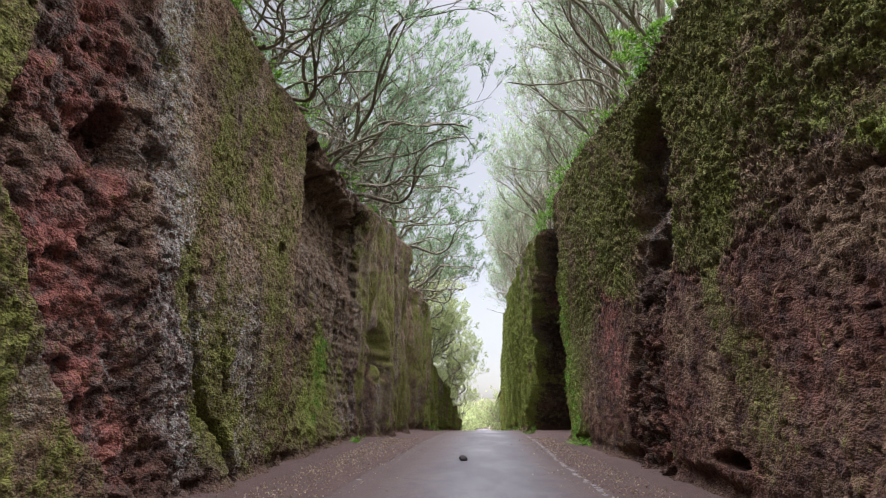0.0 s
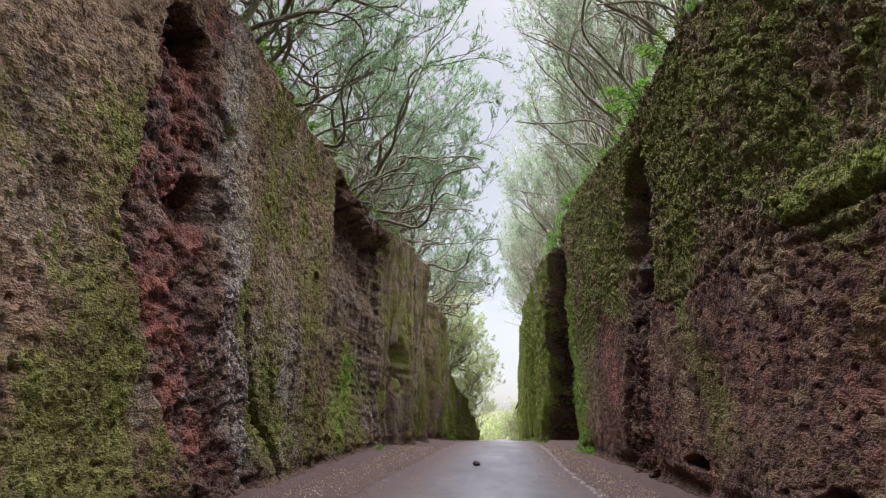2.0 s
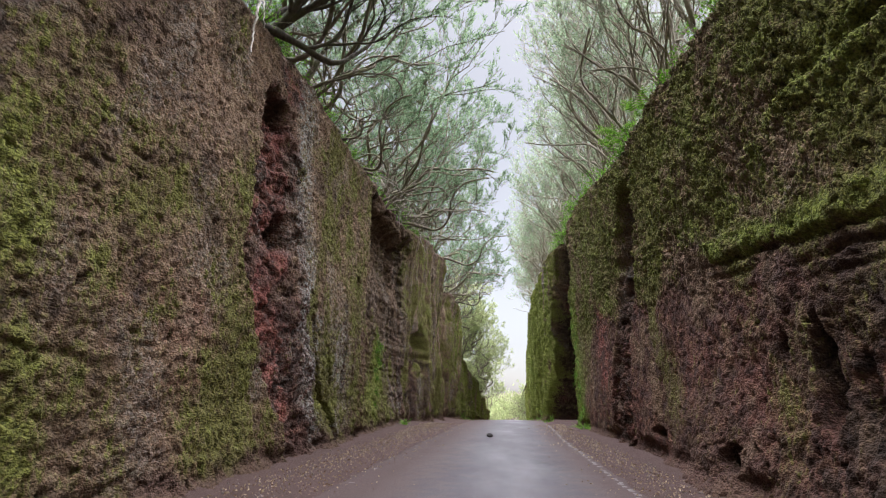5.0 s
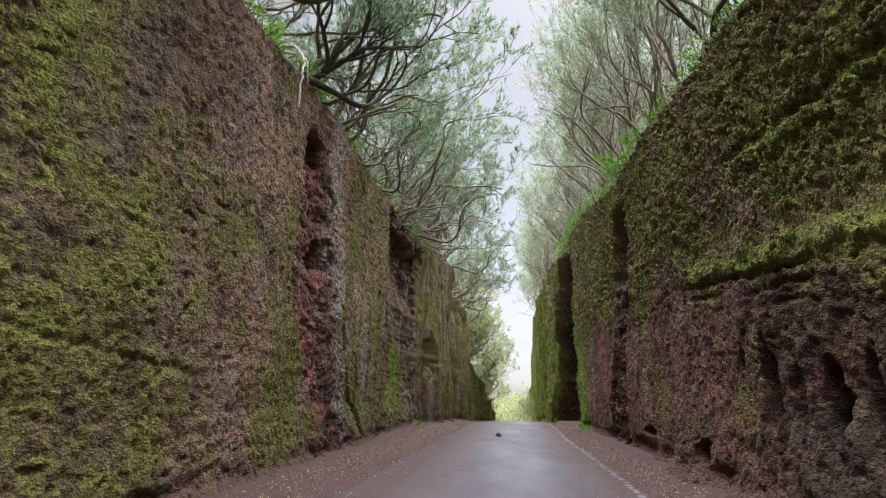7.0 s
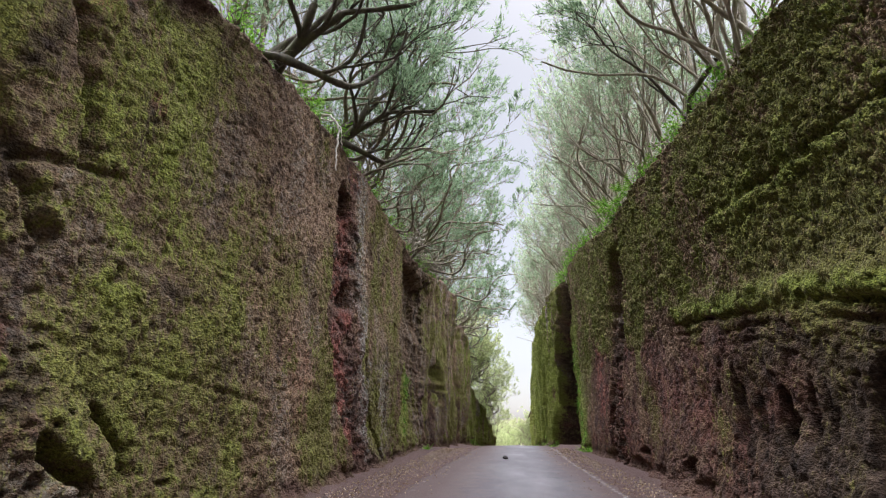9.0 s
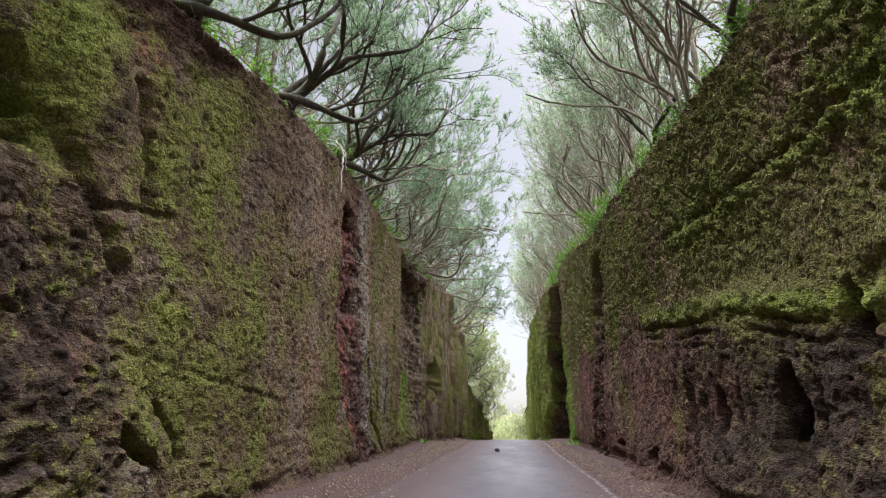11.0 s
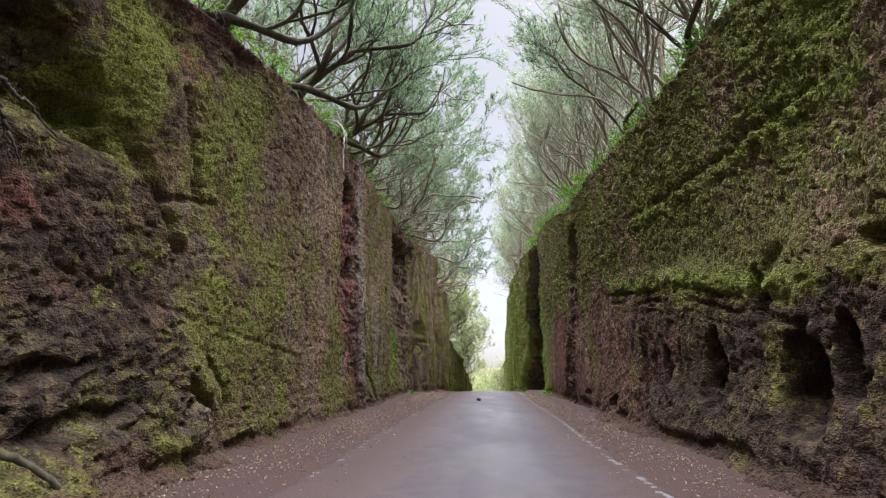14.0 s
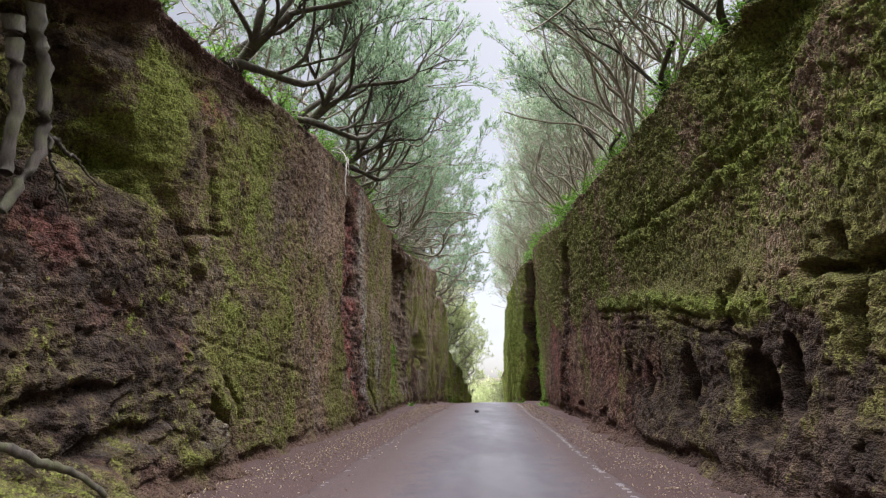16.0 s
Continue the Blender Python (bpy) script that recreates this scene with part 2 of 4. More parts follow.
DARKBARK = plain_material("dark_mossy_bark", (0.032, 0.026, 0.021), (0.110, 0.092, 0.070), 14.0, 0.9, 0.8, (1, 1, 0.3), 0.35)
ROOTBARK = plain_material("bleached_root_bark", (0.17, 0.14, 0.115), (0.42, 0.37, 0.31), 18.0, 0.85, 0.6, (1, 1, 0.3))
TRUNKROOT = plain_material("grey_root_bark", (0.028, 0.023, 0.018), (0.085, 0.069, 0.054), 12.0, 0.9, 0.9, (1, 1, 0.3), 0.25)
NEEDLES = leaf_material("heath_foliage", (0.068, 0.108, 0.058), (0.215, 0.290, 0.160), 0.58)
# right-bank foliage: backlight and haze are put into the lighter colour
NEEDLES_PALE = leaf_material("pale_heath_foliage", (0.120, 0.165, 0.090), (0.32, 0.39, 0.24), 0.6)
LEAVES = leaf_material("laurel_leaves", (0.070, 0.135, 0.028), (0.21, 0.34, 0.080), 0.55)
FERN = leaf_material("fern_fronds", (0.075, 0.170, 0.018), (0.20, 0.38, 0.050), 0.5)
# far foliage: distance haze and backlight are put into its pale colour
NEEDLES_HAZY = leaf_material("haze_paled_heath_foliage", (0.19, 0.22, 0.095), (0.45, 0.50, 0.23), 0.6)
LITTER = leaf_material("dry_leaves", (0.16, 0.095, 0.05), (0.55, 0.45, 0.28), 0.1)
PAINT = plain_material("worn_white_line_paint", (0.11, 0.095, 0.09), (0.30, 0.28, 0.27), 40.0, 0.8, 0.4)
PEBBLE = plain_material("pebbles", (0.13, 0.10, 0.085), (0.34, 0.29, 0.25), 9.0, 0.9)
BLEACHED = plain_material("sun_bleached_root", (0.36, 0.31, 0.26), (0.68, 0.62, 0.54), 18.0, 0.8, 0.5, (1, 1, 0.3))
STONE = plain_material("dark_stone", (0.025, 0.022, 0.022), (0.075, 0.065, 0.06), 25.0, 0.85)


# ---- meshes from arrays ----
def array_mesh(name, verts, faces, material, smooth_faces=True):
    """faces: an array of n rows of 3 or 4 indices."""
    me = bpy.data.meshes.new(name)
    verts, faces = np.asarray(verts, np.float32), np.asarray(faces, np.int32)
    k = faces.shape[1]
    me.vertices.add(len(verts))
    me.vertices.foreach_set("co", verts.ravel())
    me.loops.add(faces.size)
    me.loops.foreach_set("vertex_index", faces.ravel())
    me.polygons.add(len(faces))
    me.polygons.foreach_set("loop_start", np.arange(0, faces.size, k, dtype=np.int32))
    me.polygons.foreach_set("loop_total", np.full(len(faces), k, np.int32))
    me.polygons.foreach_set("use_smooth", np.full(len(faces), smooth_faces))
    me.update(calc_edges=True)
    me.materials.append(material)
    return me


def grid_faces(nu, nv, flip=False):
    i = np.arange(nu * nv).reshape(nu, nv)
    f = np.stack([i[:-1, :-1], i[1:, :-1], i[1:, 1:], i[:-1, 1:]], -1).reshape(-1, 4)
    return f[:, ::-1] if flip else f


def set_attr(me, name, values):
    a = me.attributes.new(name, "FLOAT", "POINT")
    a.data.foreach_set("value", np.asarray(values, np.float32).ravel())


def join(pieces):
    verts, faces, k = [], [], 0
    for v, f in pieces:
        verts.append(v)
        faces.append(f + k)
        k += len(v)
    return np.concatenate(verts), np.concatenate(faces)


def part(name, me, parent=None, label=""):
    ob = new(name, me)
    if parent is not None:
        ob.parent = parent
    return tagged(ob, label)


# ---- plan of the cutting ----
LX = ([-30, -11, -7, -5, -3.3, 0, 4.4, 9.5, 12, 21, 28.5, 34, 41, 42, 46, 50, 57, 60, 64, 80], [-6.6, -6.1, -5.45, -5.1, -4.7, -4.1, -3.88, -3.55, -3.35, -2.9, -2.55, -2.1, -1.8, -2.7, -1.6, -0.6, 0.7, 0.5, -2.0, -7.0])
RX = ([-30, -8, 0, 4.4, 8.8, 16.7, 25, 41, 60], [3.4, 3.55, 3.62, 3.75, 3.86, 4.0, 4.45, 5.0, 5.9])
LTOP = ([-30, -6, -1.4, 0.7, 3.2, 6, 8, 11.4, 12.8, 14, 17.6, 23.7, 28.7, 31, 36, 41, 42.5, 46, 50, 57, 64, 80], [7.2, 7.3, 7.64, 7.85, 8.2, 8.4, 8.25, 8.2, 8.5, 8.2, 8.6, 9.5, 9.5, 8.4, 8.3, 8.4, 6.0, 4.4, 2.8, 0.0, -2.5, -4.0])
RTOP = ([-30, -5, -3.2, 0.3, 3, 7, 10, 12, 15, 17, 25, 41, 58, 64, 80], [6.3, 6.6, 6.93, 7.1, 7.5, 7.75, 7.9, 8.3, 8.8, 9.1, 9.8, 10.2, 8.5, 1.0, -1.0])


def left_x(y):
    return np.interp(y, *LX)


def right_x(y):
    return np.interp(y, *RX)


def left_top(y):
    return np.interp(y, *LTOP) + 0.10 * perlin(np.asarray(y, float) * 1.3, 3.3, 0.5) + 0.05 * perlin(np.asarray(y, float) * 5, 1.3, 0.5)


def right_top(y):
    return np.interp(y, *RTOP) + 0.12 * perlin(np.asarray(y, float) * 1.1, 8.3, 0.5) + 0.05 * perlin(np.asarray(y, float) * 5, 6.3, 0.5)


def floor_z(y):
    """Level, then falling away behind the crest."""
    return -0.0050 * np.minimum(np.maximum(np.asarray(y, float) - 17.0, 0), 45) ** 1.6


def hole(y, z, cy, cz, ry, rz, soft=0.35, power=2.0):
    """1 inside an oval, 0 outside, with an uneven rim."""
    y, z = y + 0.5 * min(ry, 0.5) * perlin(y * 2.6, z * 2.6, cy + 3), z + 0.5 * min(rz, 0.5) * perlin(y * 2.6, z * 2.6, cz + 9)
    w = 0.25 * perlin(y * 2.3, z * 2.3, cy) + 0.10 * perlin(y * 4.5, z * 4.5, cz)
    r = (np.abs((y - cy) / ry) ** power + np.abs((z - cz) / rz) ** power) ** (1 / power) + w
    return 1 - smooth(1 - soft, 1 + soft * 0.4, r)


def pocket(y, z, cy, cz, ry, rz, wide=1.0):
    """A weathered hollow with an arched top, narrower above than below."""
    u = (z - cz) / (rz * wide)
    across = (y + 0.07 * perlin(y * 3, z * 2, cy) - cy) / (ry * wide * np.clip(1.0 - 0.30 * u, 0.5, 1.4))
    return 1 - smooth(0.62, 1.08, np.sqrt(across ** 2 + u ** 2) + 0.10 * perlin(y * 4, z * 3, cz))


def band(y, z, ys, zs, w0, w1, soft=0.12):
    """1 between two edges given by height: ys are (near, far) pairs at the heights zs."""
    near = np.interp(z, zs, [p[0] for p in ys]) + 0.12 * perlin(z * 2.1, 3.7, w0) + 0.04 * perlin(z * 4, 1.7, w0)
    far = np.interp(z, zs, [p[1] for p in ys]) + 0.15 * perlin(z * 2.3, 9.7, w1) + 0.05 * perlin(z * 4, 4.7, w1)
    return smooth(near - soft, near + soft * 0.4, y) * (1 - smooth(far - soft * 0.4, far + soft, y))


def line(y, z, pts, width):
    """A narrow ridge or groove along a polyline of (y, z), 1 on it."""
    best = np.full(np.shape(y), 9.0)
    yw = y + 0.07 * perlin(y * 3, z * 3, 2.2)
    zw = z + 0.07 * perlin(y * 3, z * 3, 6.2)
    for (y0, z0), (y1, z1) in zip(pts, pts[1:]):
        dy, dz = y1 - y0, z1 - z0
        t = np.clip(((yw - y0) * dy + (zw - z0) * dz) / (dy * dy + dz * dz), 0, 1)
        best = np.minimum(best, np.hypot(yw - y0 - t * dy, zw - z0 - t * dz))
    return 1 - smooth(width * 0.3, width, best)


def hanging(y, z, seed):
    """Lumps of moss that hang in short rows, with creases between."""
    return billow(y * 12.5 + 1.1 * perlin(y * 2.2, z * 2.2, seed), z * 3.4 + 0.5 * perlin(y * 3, z * 2, seed), seed + 90, 2, 0.5)


def relief(y, z, seed, rough, tuft):
    """Depth into the wall of weathered tuff: flat swells, grain, chips and pits; tuft: hanging moss."""
    d = 0.10 * fbm(y * 0.42, z * 0.30, seed, 3) + 0.035 * fbm(y * 1.9, z * 1.3, seed + 20, 3)
    d = d + 0.10 * rough * fbm(y * 3.1, z * 2.7, seed + 40, 4, 0.6)
    d = d + (0.016 + 0.02 * rough) * fbm(y * 9.0, z * 8.0, seed + 44, 2, 0.7)
    blocks, bedge, bown = cells(y * 2.0 + 0.8 * fbm(y * 1.7, z * 1.7, seed + 5, 2), z * 2.4 + 0.8 * fbm(y * 1.7, z * 1.7, seed + 6, 2), 31)
    d = d + rough * rough * (0.24 * (bown - 0.5) + 0.06 * (1 - smooth(0, 0.12, bedge)))
    pits = smooth(0.36, 0.56, perlin(y * 8.5, z * 7.5, seed + 70)) + 0.3 * smooth(0.45, 0.6, perlin(y * 5.1, z * 4.3, seed + 75))
    d = d + (0.05 + 0.06 * rough) * pits
    d = d + 0.013 * perlin(y * 15.0, z * 18.0, seed + 80)
    d = d + 0.05 * rough * fbm(y * 6.5, z * 6.0, seed + 48, 2, 0.7)
    return d - tuft * 0.078 * hanging(y, z, seed)


def wall(name, side, px, top, depth, cover, label):
    """side -1 is the left wall, +1 the right; depth(y, z) and cover(y, z) shape and clothe it. Finest where the road passes it."""
    pieces, masks = [], {}
    for ys, dz in ((np.arange(-30, -7.7, 0.4), 0.25), (np.arange(-8, 12, COARSE), COARSE), (np.arange(12 - COARSE, 20.1, 1.8 * COARSE), 1.4 * COARSE), (np.concatenate([np.arange(20, 44, 0.065), np.arange(44, 64.2, 0.14)]), 0.08)):
        nz = int(8.6 / dz)
        v = np.linspace(0, 1, nz)
        y = np.repeat(ys[:, None], nz, 1)
        base = floor_z(ys) - 0.25
        z = base[:, None] + v[None, :] * (top(ys) - base)[:, None]
        if dz < 0.06:
            # draw the columns together where the face turns into a hollow
            steep = np.minimum(np.abs(np.gradient(depth(y, z), ys, axis=0)), 8.0)
            for axis, width in ((1, 81), (0, 5), (1, 61)):
                kernel = np.ones(width) / width
                steep = np.apply_along_axis(lambda a: np.convolve(np.pad(a, width // 2, "edge"), kernel, "valid"), axis, steep)
            run = np.cumsum(1 + 0.7 * steep, axis=0)
            run = (run - run[0]) / (run[-1] - run[0]) * (len(ys) - 1)
            for k in range(nz):
                y[:, k] = np.interp(np.arange(len(ys)), run[:, k], ys)
            base = floor_z(y) - 0.25
            z = base + v[None, :] * (top(y) - base)
        x = px(y) + side * depth(y, z)
        hollow = smooth(0.2, 0.6, side * (x - px(y)))
        yy = y + (0.04 + 0.12 * hollow * (dz < 0.04)) * fbm(x * 3, z * 3, 55.0, 3, 0.55)
        z = z + 0.035 * fbm(x * 4, y * 4, 77.0, 2, 0.5) * smooth(0, 0.02, v) * (1 - smooth(0.98, 1.0, v))
        # the rim rolls back into the bank
        x = x + side * smooth(0.965, 1.0, v)[None, :] * 0.35
        pieces.append((np.stack([x, yy, z], -1).reshape(-1, 3), grid_faces(len(ys), nz, side < 0)))
        for key, value in cover(y, z).items():
            masks.setdefault(key, []).append(np.clip(value, 0, 1).ravel())
    me = array_mesh(name, *join(pieces), ROCK)
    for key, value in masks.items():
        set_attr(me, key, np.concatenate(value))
    return tagged(new(name, me), label, "rock wall", kind="structure")


# -- left wall --
RED_BAND = ([(6.2, 8.3), (5.5, 7.7), (4.75, 7.2), (4.15, 6.9), (4.35, 6.6), (4.35, 6.0), (4.5, 5.5)], [0.4, 1.5, 2.7, 3.7, 5.0, 6.4, 7.15])


CLEFT = [(7.55, 3.0), (7.75, 2.2), (8.3, 1.3), (8.95, 0.85), (9.25, 0.1)]


def left_masks(y, z):
    red = band(y, z, *RED_BAND, 1.0, 2.0) * (1 - smooth(7.0, 7.3, z))
    bay = smooth(11.55, 11.8, y + 0.1 * perlin(z * 2, 1.1, 0.3)) * (1 - smooth(19.0, 21.5, y + 0.25 * (z - 4)))
    ruin = 1 - smooth(-4.3, -3.0, y + 0.45 * (z - 3.4) + 0.5 * perlin(y, z, 2.7))
    return red, bay, ruin


def left_depth(y, z):
    red, bay, ruin = left_masks(y, z)
    low = 1 - smooth(0.3, 1.1, z + 0.3 * perlin(y * 1.2, 0.5, 0.1))
    far = smooth(20, 23, y)
    rough = 0.08 + 0.55 * red + 0.34 * ruin + 0.2 * low + 0.4 * bay + 0.3 * far
    d = relief(y, z, 2.0, rough, 0.45 * (1 - 0.8 * red)) - 0.02 * perlin(y * 8, z * 7, 5.0)
    far_edge = np.interp(z, RED_BAND[1], [p[1] for p in RED_BAND[0]])
    d = d + 0.20 * red * (1 - smooth(far_edge - 1.5, far_edge - 0.6, y + 0.25 * fbm(y * 1.5, z * 1.5, 9.9, 3))) + 0.9 * hole(y, z, 4.85, 6.75, 0.5, 0.45, 0.15) * smooth(6.1, 6.5, z)
    d = d + 0.40 * hole(y, z, 5.5, 4.35, 0.40, 0.5, 0.25) + 0.25 * hole(y, z, 4.3, 4.0, 0.18, 0.3)
    d = d + 0.2 * hole(y, z, 6.3, 4.5, 0.22, 0.2) + 0.2 * hole(y, z, 6.2, 5.9, 0.2, 0.3) + 0.3 * hole(y, z, 11.75, 3.6, 0.25, 0.4) + 0.2 * hole(y, z, 10.6, 4.4, 0.2, 0.2)
    d = d + 0.14 * hole(y, z, 0.67, 2.5, 0.09, 0.08) + 0.12 * hole(y, z, -2.15, 3.0, 0.1, 0.12)
    # clefts and ledges
    d = d + 0.42 * line(y, z, CLEFT, 0.14) + 0.25 * line(y, z, [(8.65, 2.4), (8.74, 1.9), (9.0, 1.55)], 0.10)
    d = d + 0.25 * line(y, z, [(9.9, 2.6), (9.8, 1.3)], 0.10) + 0.16 * line(y, z, [(10.5, 2.2), (10.6, 1.2)], 0.08)
    d = d + 0.026 * line(y, z, [(-5.0, 2.6), (-2.48, 2.15), (-1.38, 2.0), (-0.2, 1.85), (1.6, 1.6)], 0.06)
    d = d + 0.22 * line(y, z, [(-4.25, 4.85), (-4.08, 4.72), (-3.7, 4.2), (-3.28, 3.35), (-3.05, 3.1)], 0.17)
    d = d + 0.10 * line(y, z, [(-3.4, 3.88), (-2.9, 3.98), (-2.35, 4.16)], 0.08) + 0.22 * line(y, z, [(-3.25, 5.7), (-3.09, 5.26), (-2.85, 4.7), (-2.72, 4.1)], 0.13)
    d = d + 0.30 * line(y, z, [(-2.2, 1.57), (-1.95, 1.2), (-1.72, 0.85)], 0.11) + 0.36 * line(y, z, [(-2.95, 1.2), (-2.3, 0.8)], 0.17)
    # the hollow under the big roots, and the overhung earth above
    d = d + 0.65 * (1 - smooth(-0.06, 0.10, y - np.interp(z, [4.3, 4.85, 5.35, 5.8, 6.1], [-4.05, -4.25, -4.58, -4.85, -5.3]) + 0.10 * perlin(y * 3, z * 3, 3.3))) * smooth(-6.2, -5.7, y) * smooth(4.35, 4.6, z + 0.25 * (y + 5) + 0.1 * perlin(y * 2, z * 2, 1.3)) * (1 - smooth(6.0, 6.5, z)) + 0.9 * hole(y, z, -6.5, 4.45, 1.0, 0.45, 0.2) + 0.55 * ruin * smooth(3.9, 4.6, z)
    d = d - 0.30 * ruin * (1 - smooth(1.0, 2.6, z)) + 0.22 * hole(y, z - 0.2 * (y + 4.7), -4.7, 0.85, 0.9, 0.16, 0.5) + 0.18 * hole(y, z - 0.2 * (y + 5.4), -5.4, 1.35, 0.8, 0.14, 0.5)
    tilted = z - 0.22 * y + 0.12 * fbm(y * 1.5, z * 1.5, 5.3, 2)
    d = d + 0.045 * ruin * (1 - smooth(1.6, 2.6, z)) * billow(y * 0.7, tilted * 3.6, 15.3, 2)
    brow = smooth(-9, -8, y) * (1 - smooth(-1.6, -1.0, y + 0.3 * perlin(z * 2, 0.3, 0.8)))
    below = left_top(y) - z + 0.10 * fbm(y * 3.0, z * 3.0, 6.6, 3)
    brow = brow * (0.25 + 0.75 * (1 - smooth(-5.2, -4.4, y))) * (0.65 + 0.8 * perlin(y * 1.7, 0.4, 0.4) + 0.5 * fbm(y * 4.0, z * 4.0, 8.8, 3, 0.6))
    d = d + brow * (0.55 * smooth(0.30, 0.45, below) * (1 - smooth(0.9, 1.5, below + 0.3 * perlin(y * 1.5, 0.6, 0.1))) - 0.25 * (1 - smooth(0.25, 0.4, below)))
    d = d - 0.62 * (1 - smooth(-5.6, -4.6, y + 0.2 * perlin(z * 3, 0.2, 0.6))) * (1 - smooth(0.0, 0.75, z + 0.15 * fbm(y * 2, z * 2, 2.4, 2)))
    # the bay behind the corner, with its undercut rim
    under_rim = 1 - 0.9 * smooth(-1.3, -0.3, z - left_top(y) + 0.55 * fbm(y * 1.6, z * 1.6, 3.1, 3))
    d = d + bay * under_rim * (0.6 - 0.35 * (1 - smooth(0.0, 2.5, z)) + 0.35 * smooth(4.8, 6.2, z))
    rib = smooth(15.5, 18.5, y)
    d = d - rib * (0.10 * billow(y * 2.3 + 0.4 * perlin(z * 0.7, 1.3, 0.2), z * 0.16, 18.4, 2) + 0.26 * billow(y * 0.75 + 0.3 * perlin(z * 0.5, 0.3, 0.2), z * 0.10, 8.4, 2) - 0.10) * (0.4 + 0.6 * under_rim)
    d = d - far * (0.35 * (0.5 + fbm(y * 0.9, z * 0.12, 4.4, 2)) + 0.16 * billow(y * 1.6, z * 0.22, 6.4, 3)) + 1.1 * smooth(28.6, 29.2, y) * (1 - smooth(32, 34, y)) + 0.6 * hole(y, z, 21.6, 3.4, 0.6, 1.1)
    # a skirt of fallen soil, and the undercut above it
    d = d - (0.16 + 0.20 * (1 - smooth(-4.0, -1.0, y))) * (1 - smooth(9.0, 11.0, y)) * (1 - np.clip((z + 0.15 * perlin(y * 1.4, z, 0.9)) / 1.2, 0, 1))
    return d + 0.16 * smooth(-0.3, 0.5, perlin(y * 0.9, 0.2, 0.7)) * (1 - smooth(0.22, 0.42, z - floor_z(y) + 0.12 * perlin(y * 1.7, 0.2, 0.7))) - 0.16 * (1 - smooth(0.0, 0.25, z - floor_z(y)))


def left_cover(y, z):
    red, bay, ruin = left_masks(y, z)
    n1, n2 = fbm(y * 0.55, z * 0.4, 31.0, 3), fbm(y * 1.6, z * 1.2, 37.0, 3)
    near = 1 - smooth(-0.6, 1.6, y + 0.6 * n1)
    moss = 0.44 + 0.06 * near + 0.14 * (1 - smooth(1.5, 3.2, z)) - 0.12 * smooth(0.0, 1.0, y) * (1 - smooth(3.0, 3.6, y)) + 0.55 * n1 + 0.45 * n2 + 0.30 * perlin(y * 8, z * 7, 5.0)
    moss = moss + 0.25 * smooth(3.0, 3.7, y) * (1 - smooth(5.2, 5.8, z)) * (1 - smooth(4.4, 5.0, y))
    moss = moss - 0.40 * smooth(3.6, 6.0, z) * (1 - smooth(7.0, 7.5, y)) * smooth(-1.5, 0.5, y) - 0.9 * red - 0.55 * ruin * (1 - smooth(3.4, 4.6, z)) * smooth(0.3, 0.9, z)
    moss = moss + (0.05 + 0.5 * fbm(y * 1.8, z * 0.35, 33.0, 3)) * smooth(7.0, 7.6, y) * smooth(0.5, 2.5, z) * (1 - smooth(11.5, 11.8, y)) - 0.55 * bay * smooth(2.4, 4.0, z)
    moss = moss - 0.20 * (1 - smooth(-3.9, -3.2, y + 0.5 * n2)) * (1 - smooth(1.8, 2.6, z)) * smooth(0.25, 0.5, z)
    moss = moss + smooth(15.5, 19.0, y) * 1.2 * fbm(y * 2.2, z * 0.12, 43.0, 3) + 0.40 * hole(y, z, -2.2, 1.5, 1.2, 0.9, 0.6) + 0.06 * smooth(-3.4, -2.6, y) * (1 - smooth(0.8, 2.2, y)) * (1 - smooth(4.0, 5.5, z))
    moss = moss + 0.30 * hole(y, z, -1.8, 5.2, 1.4, 1.8) + 0.6 * hole(y, z, -4.1, 5.9, 0.5, 1.4) - 0.5 * hole(y, z, -5.9, 3.2, 0.9, 0.8)
    # the last term paints the lit far end as vivid moss
    green = hole(y, z, 15.6, 2.5, 1.0, 1.4, 0.6) + 0.8 * hole(y, z, 14.3, 1.0, 0.6, 1.0, 0.6) + 0.45 * smooth(34, 38, y)
    vivid = green + 0.12 * ruin * smooth(-0.2, 0.4, n1) + 0.6 * hole(y, z, -4.0, 2.4, 0.9, 0.8, 0.8) + 0.3 * hole(y, z, -2.0, 4.5, 1.0, 2.6, 0.8) + 0.16 * near + 0.25 * smooth(0.1, 0.5, n2) + 0.5 * hole(y, z, -4.3, 5.9, 0.6, 1.3, 0.7)
    redm = red * 0.95 * smooth(-0.30, 0.20, fbm(y * 0.9, z * 0.7, 63.0, 3) + 0.35 * hole(y, z, 4.6, 3.2, 0.6, 0.8, 0.6)) * (1 - smooth(1.0, 1.6, y - 4.6 + 0.28 * (z - 4.0) + 0.4 * n2)) + 0.8 * hole(y, z, 5.3, 7.6, 0.7, 0.5, 0.6) + 0.5 * hole(y, z, -5.8, 3.25, 0.6, 0.38, 0.6) + 0.9 * hole(y, z, 12.3, 4.6, 0.5, 2.0, 0.6)
    redm = redm + 0.8 * line(y, z, [(-3.7, 6.6), (-2.95, 5.9)], 0.28) + 0.4 * line(y, z, [(-2.3, 6.2), (-2.0, 5.2)], 0.2)
    redm = redm + 0.25 * smooth(0.1, 0.6, fbm(y * 0.5, z * 0.6, 61.0, 3)) * (1 - smooth(2.0, 4.0, z)) + 0.5 * hole(y, z, -3.1, 6.5, 0.5, 0.7, 0.6)
    grey = 0.10 + 0.6 * band(y, z, [(7.5, 8.5), (6.7, 7.5), (6.3, 7.1), (5.8, 6.5)], [0.5, 2.7, 4.6, 7.3], 5.0, 6.0, 0.3)
